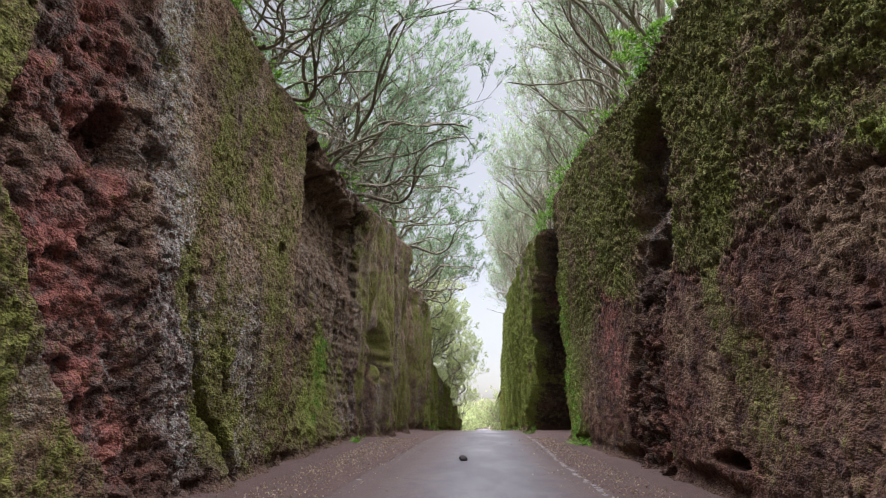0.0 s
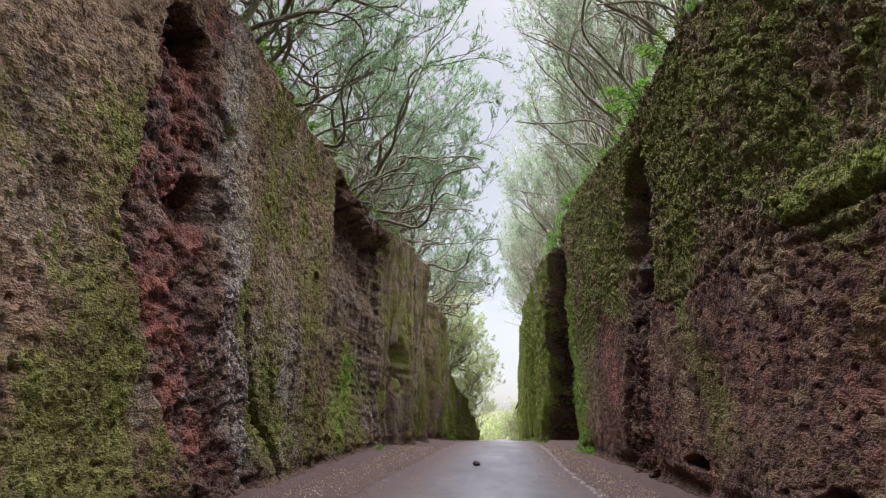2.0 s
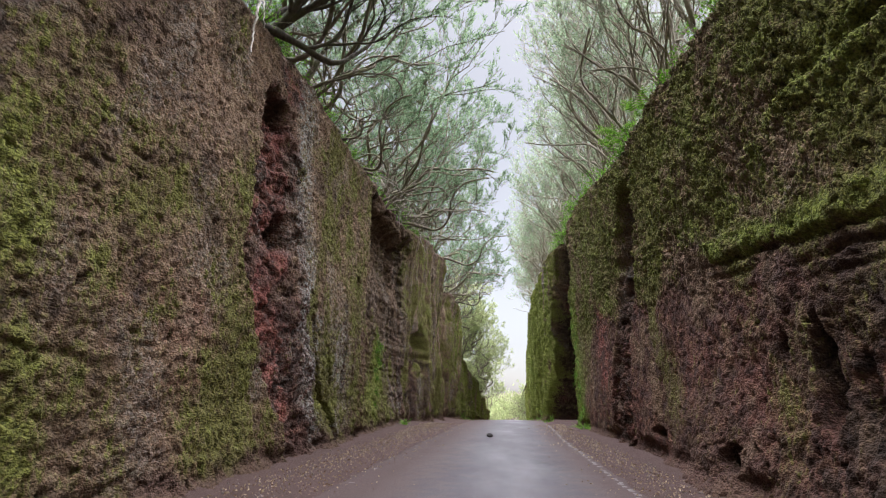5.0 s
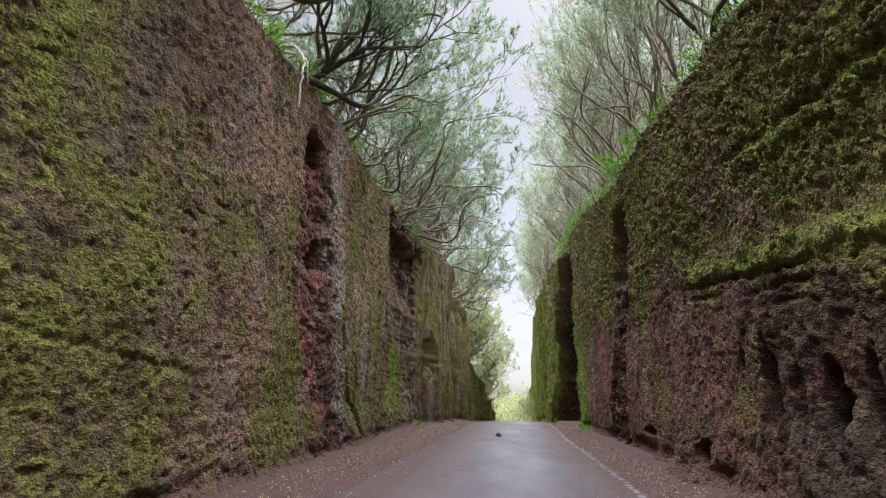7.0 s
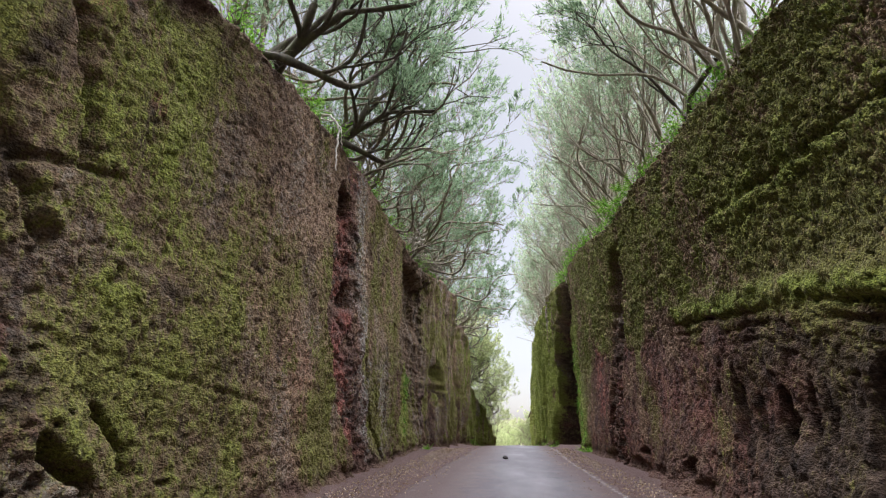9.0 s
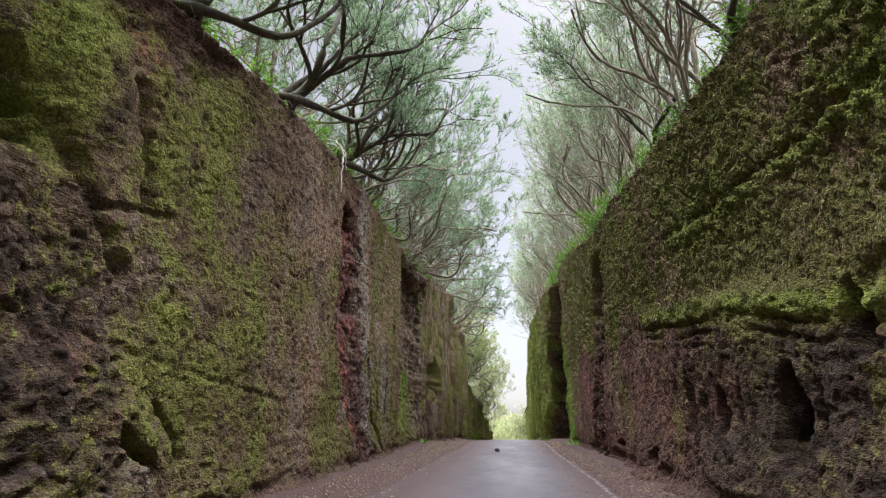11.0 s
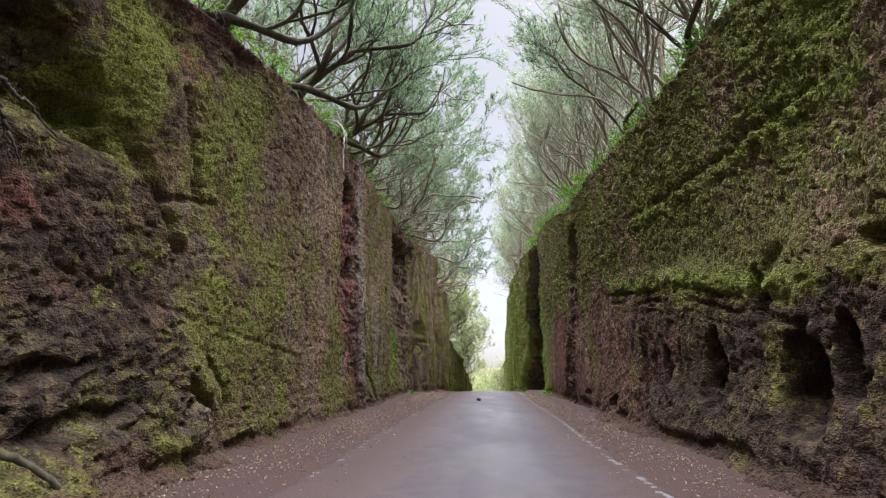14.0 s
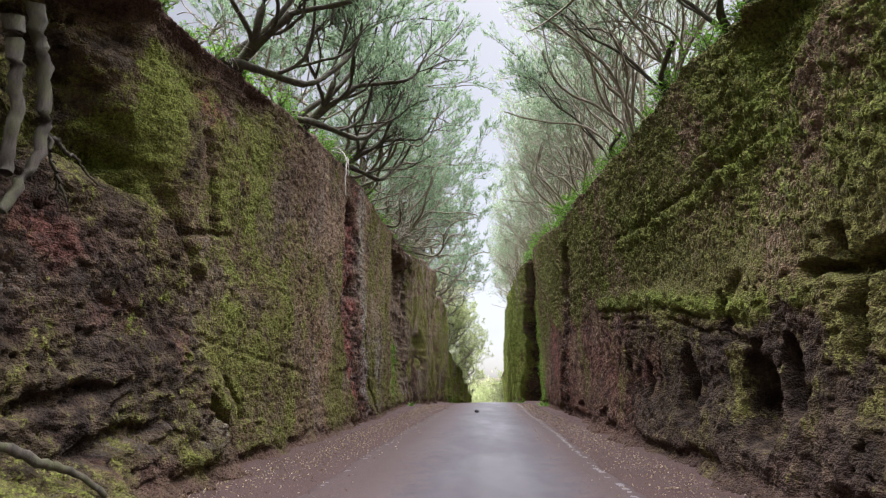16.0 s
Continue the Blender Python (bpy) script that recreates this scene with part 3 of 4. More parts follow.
    grey = grey + 0.7 * hole(y, z, 9.2, 1.8, 1.3, 2.2, 0.8) + 0.6 * line(y, z, [(a + 0.2, b) for a, b in CLEFT], 0.35) + 0.25 * smooth(0.0, 0.5, fbm(y * 0.9, z * 0.5, 71.0, 3)) + 0.42 * ruin * (1 - smooth(2.6, 3.6, z)) + 0.4 * smooth(15.5, 18, y) * smooth(-0.2, 0.3, perlin(y * 2.9, z * 0.16, 9.2))
    earth = 1.0 - smooth(0.15, 0.55, z - floor_z(y) + 0.25 * n2)
    earth = earth + 0.9 * smooth(-0.9, -0.45, z - left_top(y) + 0.25 * n2) * (1 - smooth(-1.6, -1.0, y)) + 0.8 * smooth(-0.55, -0.15, z - left_top(y) + 0.2 * n2) 
    # wet rock, plus the bay's shade and the darker near end painted as tone
    damp_shade = 0.6 * (1 - smooth(-1.5, 2.5, y + 1.8 * n1)) + 0.4 * bay * smooth(0.6, 2.0, z + 0.5 * n1) + 0.35 * ruin + 0.3 * smooth(19, 21.5, y) * (1 - smooth(31, 35, y)) + 0.5 * smooth(0.3, 0.7, n1 - n2)
    return {"purple": 0.45 * smooth(3.5, 5.0, y) * (1 - smooth(2.0, 4.0, z + n2)) + 0.4 * red, "tuft": 0.12 + 0 * y, "damp_shade": damp_shade, "moss": moss + 1.0 * green, "vivid": vivid, "red": redm, "grey": grey, "earth": earth * 0.9}


# -- right wall --
NOTCH = ([(9.7, 12.0), (9.6, 11.5), (9.4, 11.1), (8.7, 10.8), (8.3, 10.3), (8.5, 10.0), (8.8, 9.5)], [0.4, 1.5, 2.9, 3.7, 5.2, 6.2, 6.8])
LEDGE = [(6.0, 3.72), (4.5, 3.62), (1.5, 3.30), (-0.5, 3.10), (-3.1, 2.62), (-4.1, 2.40), (-5.6, 2.42)]


GROOVE = [(1.9, 4.9), (-0.7, 4.76), (-3.2, 4.55), (-3.7, 4.65), (-5.4, 4.64)]
# weathered hollows: along, up, half width, half height, depth
HOLLOWS = ((1.45, 1.62, 0.24, 0.62, 0.7), (0.15, 1.45, 0.19, 0.46, 0.5), (-0.45, 1.52, 0.15, 0.40, 0.35), (-0.85, 1.5, 0.10, 0.32, 0.3), (-1.85, 1.42, 0.40, 0.66, 0.7), (-2.5, 1.5, 0.13, 0.42, 0.35),
           (-4.20, 1.28, 0.50, 0.72, 0.62), (-5.05, 1.55, 0.24, 0.50, 0.5), (-3.49, 2.40, 0.17, 0.44, 0.5), (2.2, 1.97, 0.11, 0.17, 0.3), (0.85, 1.5, 0.10, 0.35, 0.25),
           (3.75, 0.55, 0.30, 0.22, 0.4), (7.4, 0.66, 0.45, 0.12, 0.25))


def right_masks(y, z):
    notch = band(y, z, *NOTCH, 3.0, 4.0, 0.10) * (1 - smooth(6.6, 6.95, z + 0.5 * (y - 9.2) ** 2))
    slot = smooth(19.5, 20.1, y + 0.6 * perlin(z * 0.6, 1.1, 3.3) + 0.3 * perlin(z * 2.2, 4.1, 3.3) - 0.05 * (z - 4)) * (1 - smooth(26.4, 27.0, y - 0.40 * (8.0 - z)))
    under = (1 - smooth(4.5, 6.0, y)) * (1 - smooth(-0.06, 0.04, z - np.interp(y, [p[0] for p in LEDGE][::-1], [p[1] for p in LEDGE][::-1]) + 0.06 * perlin(y * 2.2, 0.4, 0.2)))
    return notch, slot, under


def right_depth(y, z):
    notch, slot, under = right_masks(y, z)
    near = 1 - smooth(5.0, 8.0, y)
    rough = 0.08 + 0.85 * notch * (0.45 + 0.55 * (1 - smooth(3.0, 4.4, z))) + 0.20 * under * near + 0.3 * smooth(17, 20, y) + 0.45 * slot
    tuft = 0.2 + 1.0 * smooth(3.0, 4.5, z) * (1 - notch)
    d = relief(y, z, 12.0, rough, tuft)
    d = d + notch * (0.14 + 0.45 * smooth(4.2, 5.2, z)) + 0.4 * hole(y, z, 9.6, 4.1, 0.8, 0.45) + 0.35 * hole(y, z, 10.0, 5.0, 0.3, 0.35)
    d = d + 2.6 * slot
    # the mossy ledge and the thin beds below it
    zl = z - np.interp(y, [p[0] for p in LEDGE][::-1], [p[1] for p in LEDGE][::-1])
    run = smooth(-4.9, -3.9, y) * (1 - smooth(4.0, 5.2, y))
    zl = zl + 0.08 * fbm(y * 1.3, z * 0.6, 21.0, 3) + 0.035 * perlin(y * 6.0, z * 2, 2.0)
    d = d - run * 0.10 * (0.60 + 0.9 * fbm(y * 1.3, z * 2, 23.0, 3)) * (smooth(-0.24, -0.04, zl) - smooth(0.0, 0.45, zl))
    beds = smooth(-0.2, 0.5, np.sin(zl * 27 + 1.3 * perlin(y * 0.8, zl * 2, 9.0)))
    d = d + run * 0.085 * smooth(-0.4, 0.3, perlin(y * 0.7, zl * 3, 4.1)) * beds * smooth(-0.70, -0.5, zl) * (1 - smooth(-0.2, -0.08, zl))
    d = d + 0.012 * under * near
    for cy, cz, ry, rz, deep in HOLLOWS:
        d = d + 1.4 * deep * pocket(y, z, cy, cz, ry, rz)
    d = d + 0.09 * line(y, z, [(-4.6, 3.25), (-4.0, 2.9), (-3.5, 2.5), (-3.0, 2.05)], 0.16) * smooth(-0.35, 0.2, perlin(y * 2.1, z * 2.1, 4.4))
    d = d + 0.35 * line(y, z, [(-5.6, 2.72), (-6.2, 2.62), (-7.4, 2.74)], 0.13) + 0.3 * line(y, z, [(-6.15, 3.0), (-6.3, 2.5), (-6.15, 1.8)], 0.14)
    d = d + 0.03 * line(y, z, [(8.6, 3.40), (7.4, 3.28), (6.4, 3.34), (5.4, 3.6)], 0.07)
    d = d + 0.07 * line(y, z, GROOVE, 0.13) - 0.05 * line(y, z + 0.17, GROOVE, 0.16)
    # broken-out corner under the rim
    d = d + 0.24 * (1 - smooth(-5.25, -4.85, y + 0.08 * perlin(z * 3, 0.1, 0.9))) * (smooth(4.9, 5.4, z + 0.15 * (y + 5)) * (1.3 - 1.5 * smooth(-0.45, -0.2, z - right_top(y))))
    far = smooth(26.5, 28, y)
    d = d - far * (0.3 * (0.5 + fbm(y * 0.9, z * 0.12, 14.4, 2)) + 0.22 * billow(y * 1.1, z * 0.10, 16.4, 2) + 0.08 * billow(y * 3.0, z * 0.16, 26.4, 2))
    d = d - 0.34 * (1 - smooth(4.0, 9.0, y)) * (1 - np.clip((z + 0.2 * perlin(y * 1.3, z, 4.9)) / 1.5, 0, 1))
    return d + 0.18 * smooth(-0.3, 0.5, perlin(y * 0.9, 0.2, 5.7)) * (1 - smooth(0.25, 0.5, z - floor_z(y) + 0.15 * perlin(y * 1.5, 0.2, 5.7))) - 0.16 * (1 - smooth(0.0, 0.28, z - floor_z(y)))


def right_cover(y, z):
    notch, slot, under = right_masks(y, z)
    n1, n2 = fbm(y * 0.5, z * 0.35, 131.0, 3), fbm(y * 1.5, z * 1.1, 137.0, 3)
    zl = z - np.interp(y, [p[0] for p in LEDGE][::-1], [p[1] for p in LEDGE][::-1])
    moss = 0.78 + 0.22 * (1 - smooth(-1.5, 2.5, y)) + 0.70 * n1 + 0.35 * n2 - 0.8 * notch + 0.20 * hanging(y, z, 12.0)
    lower = 1 - smooth(-0.5, 0.15, zl + 0.6 * n1)
    moss = moss - 1.3 * smooth(0.02, 0.3, slot) * smooth(19.8, 20.6, y) - 0.80 * lower * (1 - smooth(14.0, 16.5, y)) + 0.28 * (1 - smooth(-4.0, 0.5, y + 0.8 * n1)) * lower * smooth(0.4, 1.0, z)
    run = smooth(-5.8, -5.0, y) * (1 - smooth(4.2, 5.4, y))
    crest = run * smooth(-0.30, -0.05, zl) * (1 - smooth(0.10, 0.30, zl + 0.2 * n2))
    streak = line(y, z + 0.17, GROOVE, 0.2)
    # beyond y 27 vivid moss stands in for light from the open sky
    green = 1.3 * hole(y, z, 18.6, 4.4, 1.3, 1.7, 0.7) + 1.3 * hole(y, z, 18.2, 1.5, 1.7, 1.9, 0.8) + 1.0 * smooth(27, 30, y)
    vivid = 1.0 * crest * smooth(-0.6, 0.0, n2) + green + (0.22 + 0.40 * smooth(-0.1, 0.6, n2)) * smooth(3.2, 4.2, z) + 0.3 * streak + 0.4 * (1 - smooth(-5.0, -3.0, y)) * smooth(3.0, 4.0, z)
    redm = 0.30 * lower * smooth(-2.0, 1.0, y) * smooth(-0.3, 0.4, fbm(y * 0.5, z * 0.7, 161.0, 3)) + 0.9 * hole(y, z, 12.7, 2.9, 1.0, 2.5, 0.8) + 0.9 * slot * smooth(5.6, 6.2, z) * (1 - smooth(7.2, 7.8, z)) + 0.15 * notch
    # far lichen streaks also lighten that end in place of sky light
    grey = 0.12 + 0.5 * notch + 0.25 * smooth(0.1, 0.6, n2) + 0.7 * smooth(26, 28, y) * smooth(-0.2, 0.3, perlin(y * 2.6, z * 0.14, 19.2))
    earth = 1 - smooth(0.1, 0.5, (z - floor_z(y)) * (0.55 + 0.45 * smooth(4.0, 9.0, y)) + 0.25 * n2) + 0.8 * smooth(-0.5, -0.1, z - right_top(y) + 0.2 * n2)
    far = smooth(26.9, 27.6, y)
    moss = moss + far * (0.1 + 1.3 * fbm(y * 1.8, z * 0.14, 141.0, 3))
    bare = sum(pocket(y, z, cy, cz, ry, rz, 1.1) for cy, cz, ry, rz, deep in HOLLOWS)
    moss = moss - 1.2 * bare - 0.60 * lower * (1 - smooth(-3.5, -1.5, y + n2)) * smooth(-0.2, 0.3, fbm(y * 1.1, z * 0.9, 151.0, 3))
    # shade of slot, notch, hollows and lower face is painted with this tone
    damp_shade = smooth(0.02, 0.3, slot) + 0.6 * notch + far * 0.3 + 1.0 * lower * (1 - 0.75 * smooth(-0.5, 4.0, y + 1.5 * n1)) + bare
    grey = grey * (1 - 0.8 * lower)
    return {"purple": (0.36 + 0.45 * smooth(-2.0, 1.0, y)) * lower * smooth(-0.7, 0.1, n2 + n1), "tuft": (0.2 + 0.8 * smooth(2.6, 3.6, z)) * (1 - notch), "damp_shade": damp_shade, "moss": moss + 0.8 * crest + 0.6 * green + 0.3 * streak, "vivid": vivid, "red": redm, "grey": grey, "earth": earth * (0.35 + 0.5 * smooth(0.0, 5.0, y))}


wall("wall_left", -1, left_x, left_top, left_depth, left_cover, "mossy red-brown volcanic rock wall with hollows and lichen")
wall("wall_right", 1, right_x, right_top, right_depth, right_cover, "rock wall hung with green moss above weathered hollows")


# ---- ground, road, banks ----
def sheet(name, ys, ts, point, material, attrs=None):
    """A grid of points point(t, y) -> x, z, with t across and y along."""
    y, t = np.meshgrid(ys, ts, indexing="ij")
    x, z = point(t, y)
    me = array_mesh(name, np.stack([x, y, z], -1).reshape(-1, 3), grid_faces(len(ys), len(ts), True), material)
    for key, f in (attrs or {}).items():
        set_attr(me, key, f(t, y))
    return me


def bank(name, side, px, top, depth, label):
    ts = np.concatenate([np.linspace(0, 3, 26), np.linspace(3.4, 12, 18), np.linspace(14, 400, 14)])
    ys = np.concatenate([np.linspace(-400, -32, 12), np.arange(-30, 60, 0.4), np.linspace(62, 400, 14)])

    rim = np.interp(ys, ys, depth(ys, top(ys)))

    def point(t, y):
        x = px(y) + side * (0.30 + t + (np.interp(y, ys, rim)) * (1 - smooth(2, 5, t)))
        z = top(y) - 0.05 + 0.16 * np.minimum(t, 14) * smooth(0, 1.5, t) + 0.25 * fbm(x * 0.4, y * 0.4, 9.0, 4) * smooth(0, 1, t)
        return x, z
    me = sheet(name, ys, ts, point, FOREST)
    return tagged(new(name, me), label, "forest floor", kind="structure")


bank("bank_left", -1, left_x, left_top, left_depth, "sloping forest floor of dark leaf litter")
bank("bank_right", 1, right_x, right_top, right_depth, "sloping forest floor of dark leaf litter")


def ground_point(t, y):
    far = 40 * smooth(40, 60, y) + 300 * smooth(60, 120, y)
    a, b = left_x(y) - 1.6 - far, right_x(y) + 2.2 + far
    x = a + (b - a) * t
    edge = np.minimum(x - left_x(y), right_x(y) - x)
    z = floor_z(y) + 0.13 * (1 - smooth(0.0, 0.8, edge)) + 0.02 * fbm(x * 2, y * 2, 3.0, 4) * (1 - smooth(0.9, 1.6, edge)) - 0.035 * smooth(1.0, 1.7, edge)
    return x, z


me = sheet("ground", np.concatenate([np.linspace(-400, -31, 12), np.arange(-30, 26, 0.16), np.linspace(26, 70, 60), np.linspace(75, 400, 14)]), np.linspace(0, 1, 70), ground_point, VERGE)
tagged(new("ground", me), "red-brown soil verge with gravel at the foot of the walls", "ground", kind="structure")

ROAD_L = ([-30, -3.5, 2.8, 8, 18, 60], [-3.0, -2.65, -2.3, -2.0, -1.2, 1.4])
ROAD_R = ([-30, -1.8, 4.1, 8.8, 13.5, 17, 60], [1.4, 1.95, 2.28, 2.44, 2.60, 2.86, 5.6])


def road_point(t, y):
    a = np.interp(y, *ROAD_L) + 0.10 * perlin(y * 1.3, 0.4, 0.2) + 0.05 * perlin(y * 6, 0.4, 0.2)
    b = np.interp(y, *ROAD_R) + 0.20 + 0.10 * perlin(y * 1.1, 5.4, 0.2) + 0.05 * perlin(y * 6, 5.4, 0.2)
    x = a + (b - a) * t
    z = floor_z(y) + 0.012 + 0.03 * (1 - (2 * t - 1) ** 2) + 0.006 * fbm(x, y * 0.7, 17.0, 3) - 0.05 * (1 - smooth(0.0, 0.03, np.minimum(t, 1 - t)))
    return x, z


def road_dust(t, y):
    return np.clip(1.35 - np.minimum(t * 2.4, (1 - t) * 4.0), 0, 1)


def road_stain(t, y):
    """A dark damp patch by the edge line."""
    x, _ = road_point(t, y)
    return hole(x, y, 1.35, 7.2, 0.28, 0.55, 0.6)


me = sheet("road", np.concatenate([np.arange(-30, 26, 0.12), np.linspace(26, 70, 80)]), np.linspace(0, 1, 50), road_point, ASPHALT, {"dust": road_dust, "stain": road_stain})
tagged(new("road", me), "narrow worn damp asphalt road dusted with soil", "road", kind="structure")


def road_z(x, y):
    y = np.asarray(y, float)
    a = np.interp(y, *ROAD_L) + 0.10 * perlin(y * 1.3, 0.4, 0.2) + 0.05 * perlin(y * 6, 0.4, 0.2)
    b = np.interp(y, *ROAD_R) + 0.20 + 0.10 * perlin(y * 1.1, 5.4, 0.2) + 0.05 * perlin(y * 6, 5.4, 0.2)
    return float(road_point((x - a) / (b - a), y)[1])


def paint_line(name, xs, start, end, keep, label, seed):
    """A worn line: a row of ragged scraps of paint."""
    rnd = random.Random(seed)
    verts, faces = [], []
    y = start
    while y < end:
        n = rnd.uniform(0.05, 0.16)
        if rnd.random() < keep:
            x = float(np.interp(y, *xs))
            half = rnd.uniform(0.03, 0.065)
            off = rnd.uniform(-0.03, 0.03)
            ring = [(off - half, 0), (off + half * rnd.uniform(0.4, 1), rnd.uniform(-0.02, 0.02)), (off + half, n * 0.6), (off + half * rnd.uniform(-0.2, 0.6), n), (off - half * rnd.uniform(0.5, 1), n * 0.8)]
            k = len(verts)
            for dx, dy in ring:
                verts.append((x + dx, y + dy, road_z(x + dx, y + dy) + 0.004))
            faces.append(tuple(range(k, k + 5)))
        y += n
    me = bpy.data.meshes.new(name)
    me.from_pydata(verts, [], faces)
    me.materials.append(PAINT)
    return tagged(new(name, me), label, "road marking", kind="structure")


paint_line("edge_line_right", ROAD_R, -9, 24, 0.55, "worn white edge line on the asphalt", 3)
paint_line("edge_line_left", ([-30, -3.5, 2.8, 8, 18], [-2.8, -2.45, -2.06, -1.77, -1.1]), -8, 12, 0.07, "almost worn-away white edge line under soil", 4)


# ---- branches and leaves ----
def unit(v):
    v = np.asarray(v, float)
    return v / (np.linalg.norm(v) + 1e-9)


def wander(rnd, p, d, length, r0, r1, pull, curl, step=0.22):
    """A crooked polyline from p along d; pull bends it, curl makes it gnarled."""
    n = max(1, int(length / step))
    pts, dirs = [np.array(p, float)], [unit(d)]
    d = unit(d)
    sway = rnd.normal(size=3)
    for i in range(n):
        sway = 0.75 * sway + 0.65 * rnd.normal(size=3)
        d = unit(d + curl * sway * 0.16 + np.asarray(pull) * step * 0.25)
        pts.append(pts[-1] + d * length / n)
        dirs.append(d)
    return np.array(pts), np.array(dirs), np.linspace(r0, r1, n + 1)


def tube(pts, dirs, radii, sides, rnd=None):
    """Rings along a polyline, with a pointed end."""
    ref = np.where(np.abs(dirs[:, 2:3]) < 0.9, [[0, 0, 1.0]], [[1.0, 0, 0]])
    a = np.cross(dirs, ref)
    a /= np.linalg.norm(a, axis=1)[:, None] + 1e-9
    b = np.cross(dirs, a)
    ang = np.linspace(0, 2 * np.pi, sides, endpoint=False)
    rr = radii[:, None] * (1 + (0.15 * rnd.normal(size=(len(pts), sides)) if rnd is not None else 0))
    v = pts[:, None] + rr[..., None] * (np.cos(ang)[None, :, None] * a[:, None] + np.sin(ang)[None, :, None] * b[:, None])
    i = np.arange(len(pts) * sides).reshape(len(pts), sides)
    j = np.roll(i, -1, 1)
    f = np.stack([i[:-1], j[:-1], j[1:], i[1:]], -1).reshape(-1, 4)
    return v.reshape(-1, 3), f


def plumes(rnd, tips, needles, reach, size, width):
    """Feathery shoots: many narrow needles along and round each tip."""
    p = np.repeat(np.array([t[0] for t in tips]), needles, 0)
    d = np.repeat(np.array([t[1] for t in tips]), needles, 0)
    n = len(p)
    s = np.repeat(rnd.uniform(0.6, 1.3, len(tips)), needles)
    along_it = rnd.uniform(-0.5, 1.0, n)
    side = rnd.normal(size=(n, 3))
    base = p + d * (along_it * reach * s)[:, None] + side * (0.22 * reach * s * (1.15 - np.abs(along_it)))[:, None]
    way = d * 0.9 + rnd.normal(size=(n, 3)) * 0.5 + np.array([0, 0, 0.30])
    way /= np.linalg.norm(way, axis=1)[:, None]
    across = np.cross(way, rnd.normal(size=(n, 3)))
    across /= np.linalg.norm(across, axis=1)[:, None]
    ln = size * rnd.uniform(0.6, 1.5, n)[:, None]
    v = np.stack([base - across * width, base + across * width, base + way * ln], 1)
    return v.reshape(-1, 3), np.arange(3 * n).reshape(-1, 3)


def leaves(rnd, centres, normals, size, long=2.2):
    """Broad leaves: a diamond folded along its midrib."""
    n = len(centres)
    way = rnd.normal(size=(n, 3)) * 0.7 + normals
    way /= np.linalg.norm(way, axis=1)[:, None]
    across = np.cross(way, rnd.normal(size=(n, 3)))
    across /= np.linalg.norm(across, axis=1)[:, None]
    up = np.cross(across, way)
    s = size * rnd.uniform(0.6, 1.4, n)[:, None]
    tip, mid = centres + way * s * long, centres + way * s * long * 0.45
    v = np.stack([centres, mid + across * s * 0.5 + up * s * 0.18, tip, mid - across * s * 0.5 + up * s * 0.18], 1)
    i = np.arange(4 * n).reshape(-1, 4)
    return v.reshape(-1, 3), np.concatenate([i[:, [0, 1, 2]], i[:, [0, 2, 3]]])


def grow(rnd, p, d, length, r, gens, lean, reach, curl, rise, pieces, tips, sides=6):
    """A branch that forks again and again; its last shoots are kept as tips."""
    pull = (lean * 0.35 * max(0.0, 1 - p[0] / reach), 0, rise)
    pts, dirs, rad = wander(rnd, p, d, length, r, r * 0.74, pull, curl, 0.2 if gens > 1 else 0.34)
    if pts[-1][0] > reach or pts[-1][2] < p[2] - 0.25:
        return
    pieces.append(tube(pts, dirs, rad, sides, rnd if sides > 4 else None))
    if gens == 0:
        for k in range(4):
            j = int(rnd.uniform(0.35, 1.0) * (len(pts) - 1))
            td = unit(dirs[j] + 0.75 * unit(rnd.normal(size=3)) + np.array([0, 0, 0.35]))
            tp, tdir, tr = wander(rnd, pts[j], td, rnd.uniform(0.22, 0.5), 0.007, 0.003, (0, 0, 0.5), curl, 0.5)
            pieces.append(tube(tp, tdir, tr, 3))
            tips.append((tp[-1], tdir[-1]))
        return
    for k in range(3 if rnd.uniform() < 0.35 else 2):
        j = len(pts) - 1 if k == 0 else int(rnd.uniform(0.45, 0.95) * (len(pts) - 1))
        side = rnd.normal(size=3) * np.array([1, 1, 0.7])
        cd = unit(dirs[j] + (0.30 if k == 0 else 0.62) * unit(side) + np.array([0.10 * lean, 0, 0.06]))
        grow(rnd, pts[j], cd, length * rnd.uniform(0.68, 1.0), rad[j] * (0.92 if k == 0 else 0.66), gens - 1, lean, reach, curl, rise, pieces, tips, 5 if gens > 2 else 3)


def heath_tree(seed, stems, height, lean, spread, bark, foliage, label, needles=22, curl=1.0, thick=0.06, reach=4.2, rise=0.18, gens=4, size=0.15):
    """A many-stemmed tree heath that leans along +x: crooked stems that fork and fork, brushes of foliage at the ends."""
    rnd = np.random.RandomState(seed)
    tree = tagged(new("heath_tree"), label, "tree", "trees on the banks")
    tips = []
    for s in range(stems):
        a = rnd.uniform(-1.0, 1.0) * spread
        d = unit([lean * rnd.uniform(0.4, 1.3), a, 1.0])
        start = np.array([rnd.uniform(-0.35, 0.35), rnd.uniform(-0.5, 0.5), -0.35])
        pieces = []
        grow(rnd, start, d, height * rnd.uniform(0.24, 0.34), thick * rnd.uniform(0.6, 1.2), gens, lean, reach, curl, rise, pieces, tips)
        if pieces:
            part("stem", array_mesh("stem", *join(pieces), bark), tree)
    part("crown", array_mesh("crown", *plumes(rnd, tips, needles, 0.22, size, 0.016), foliage, False), tree)
    return tree


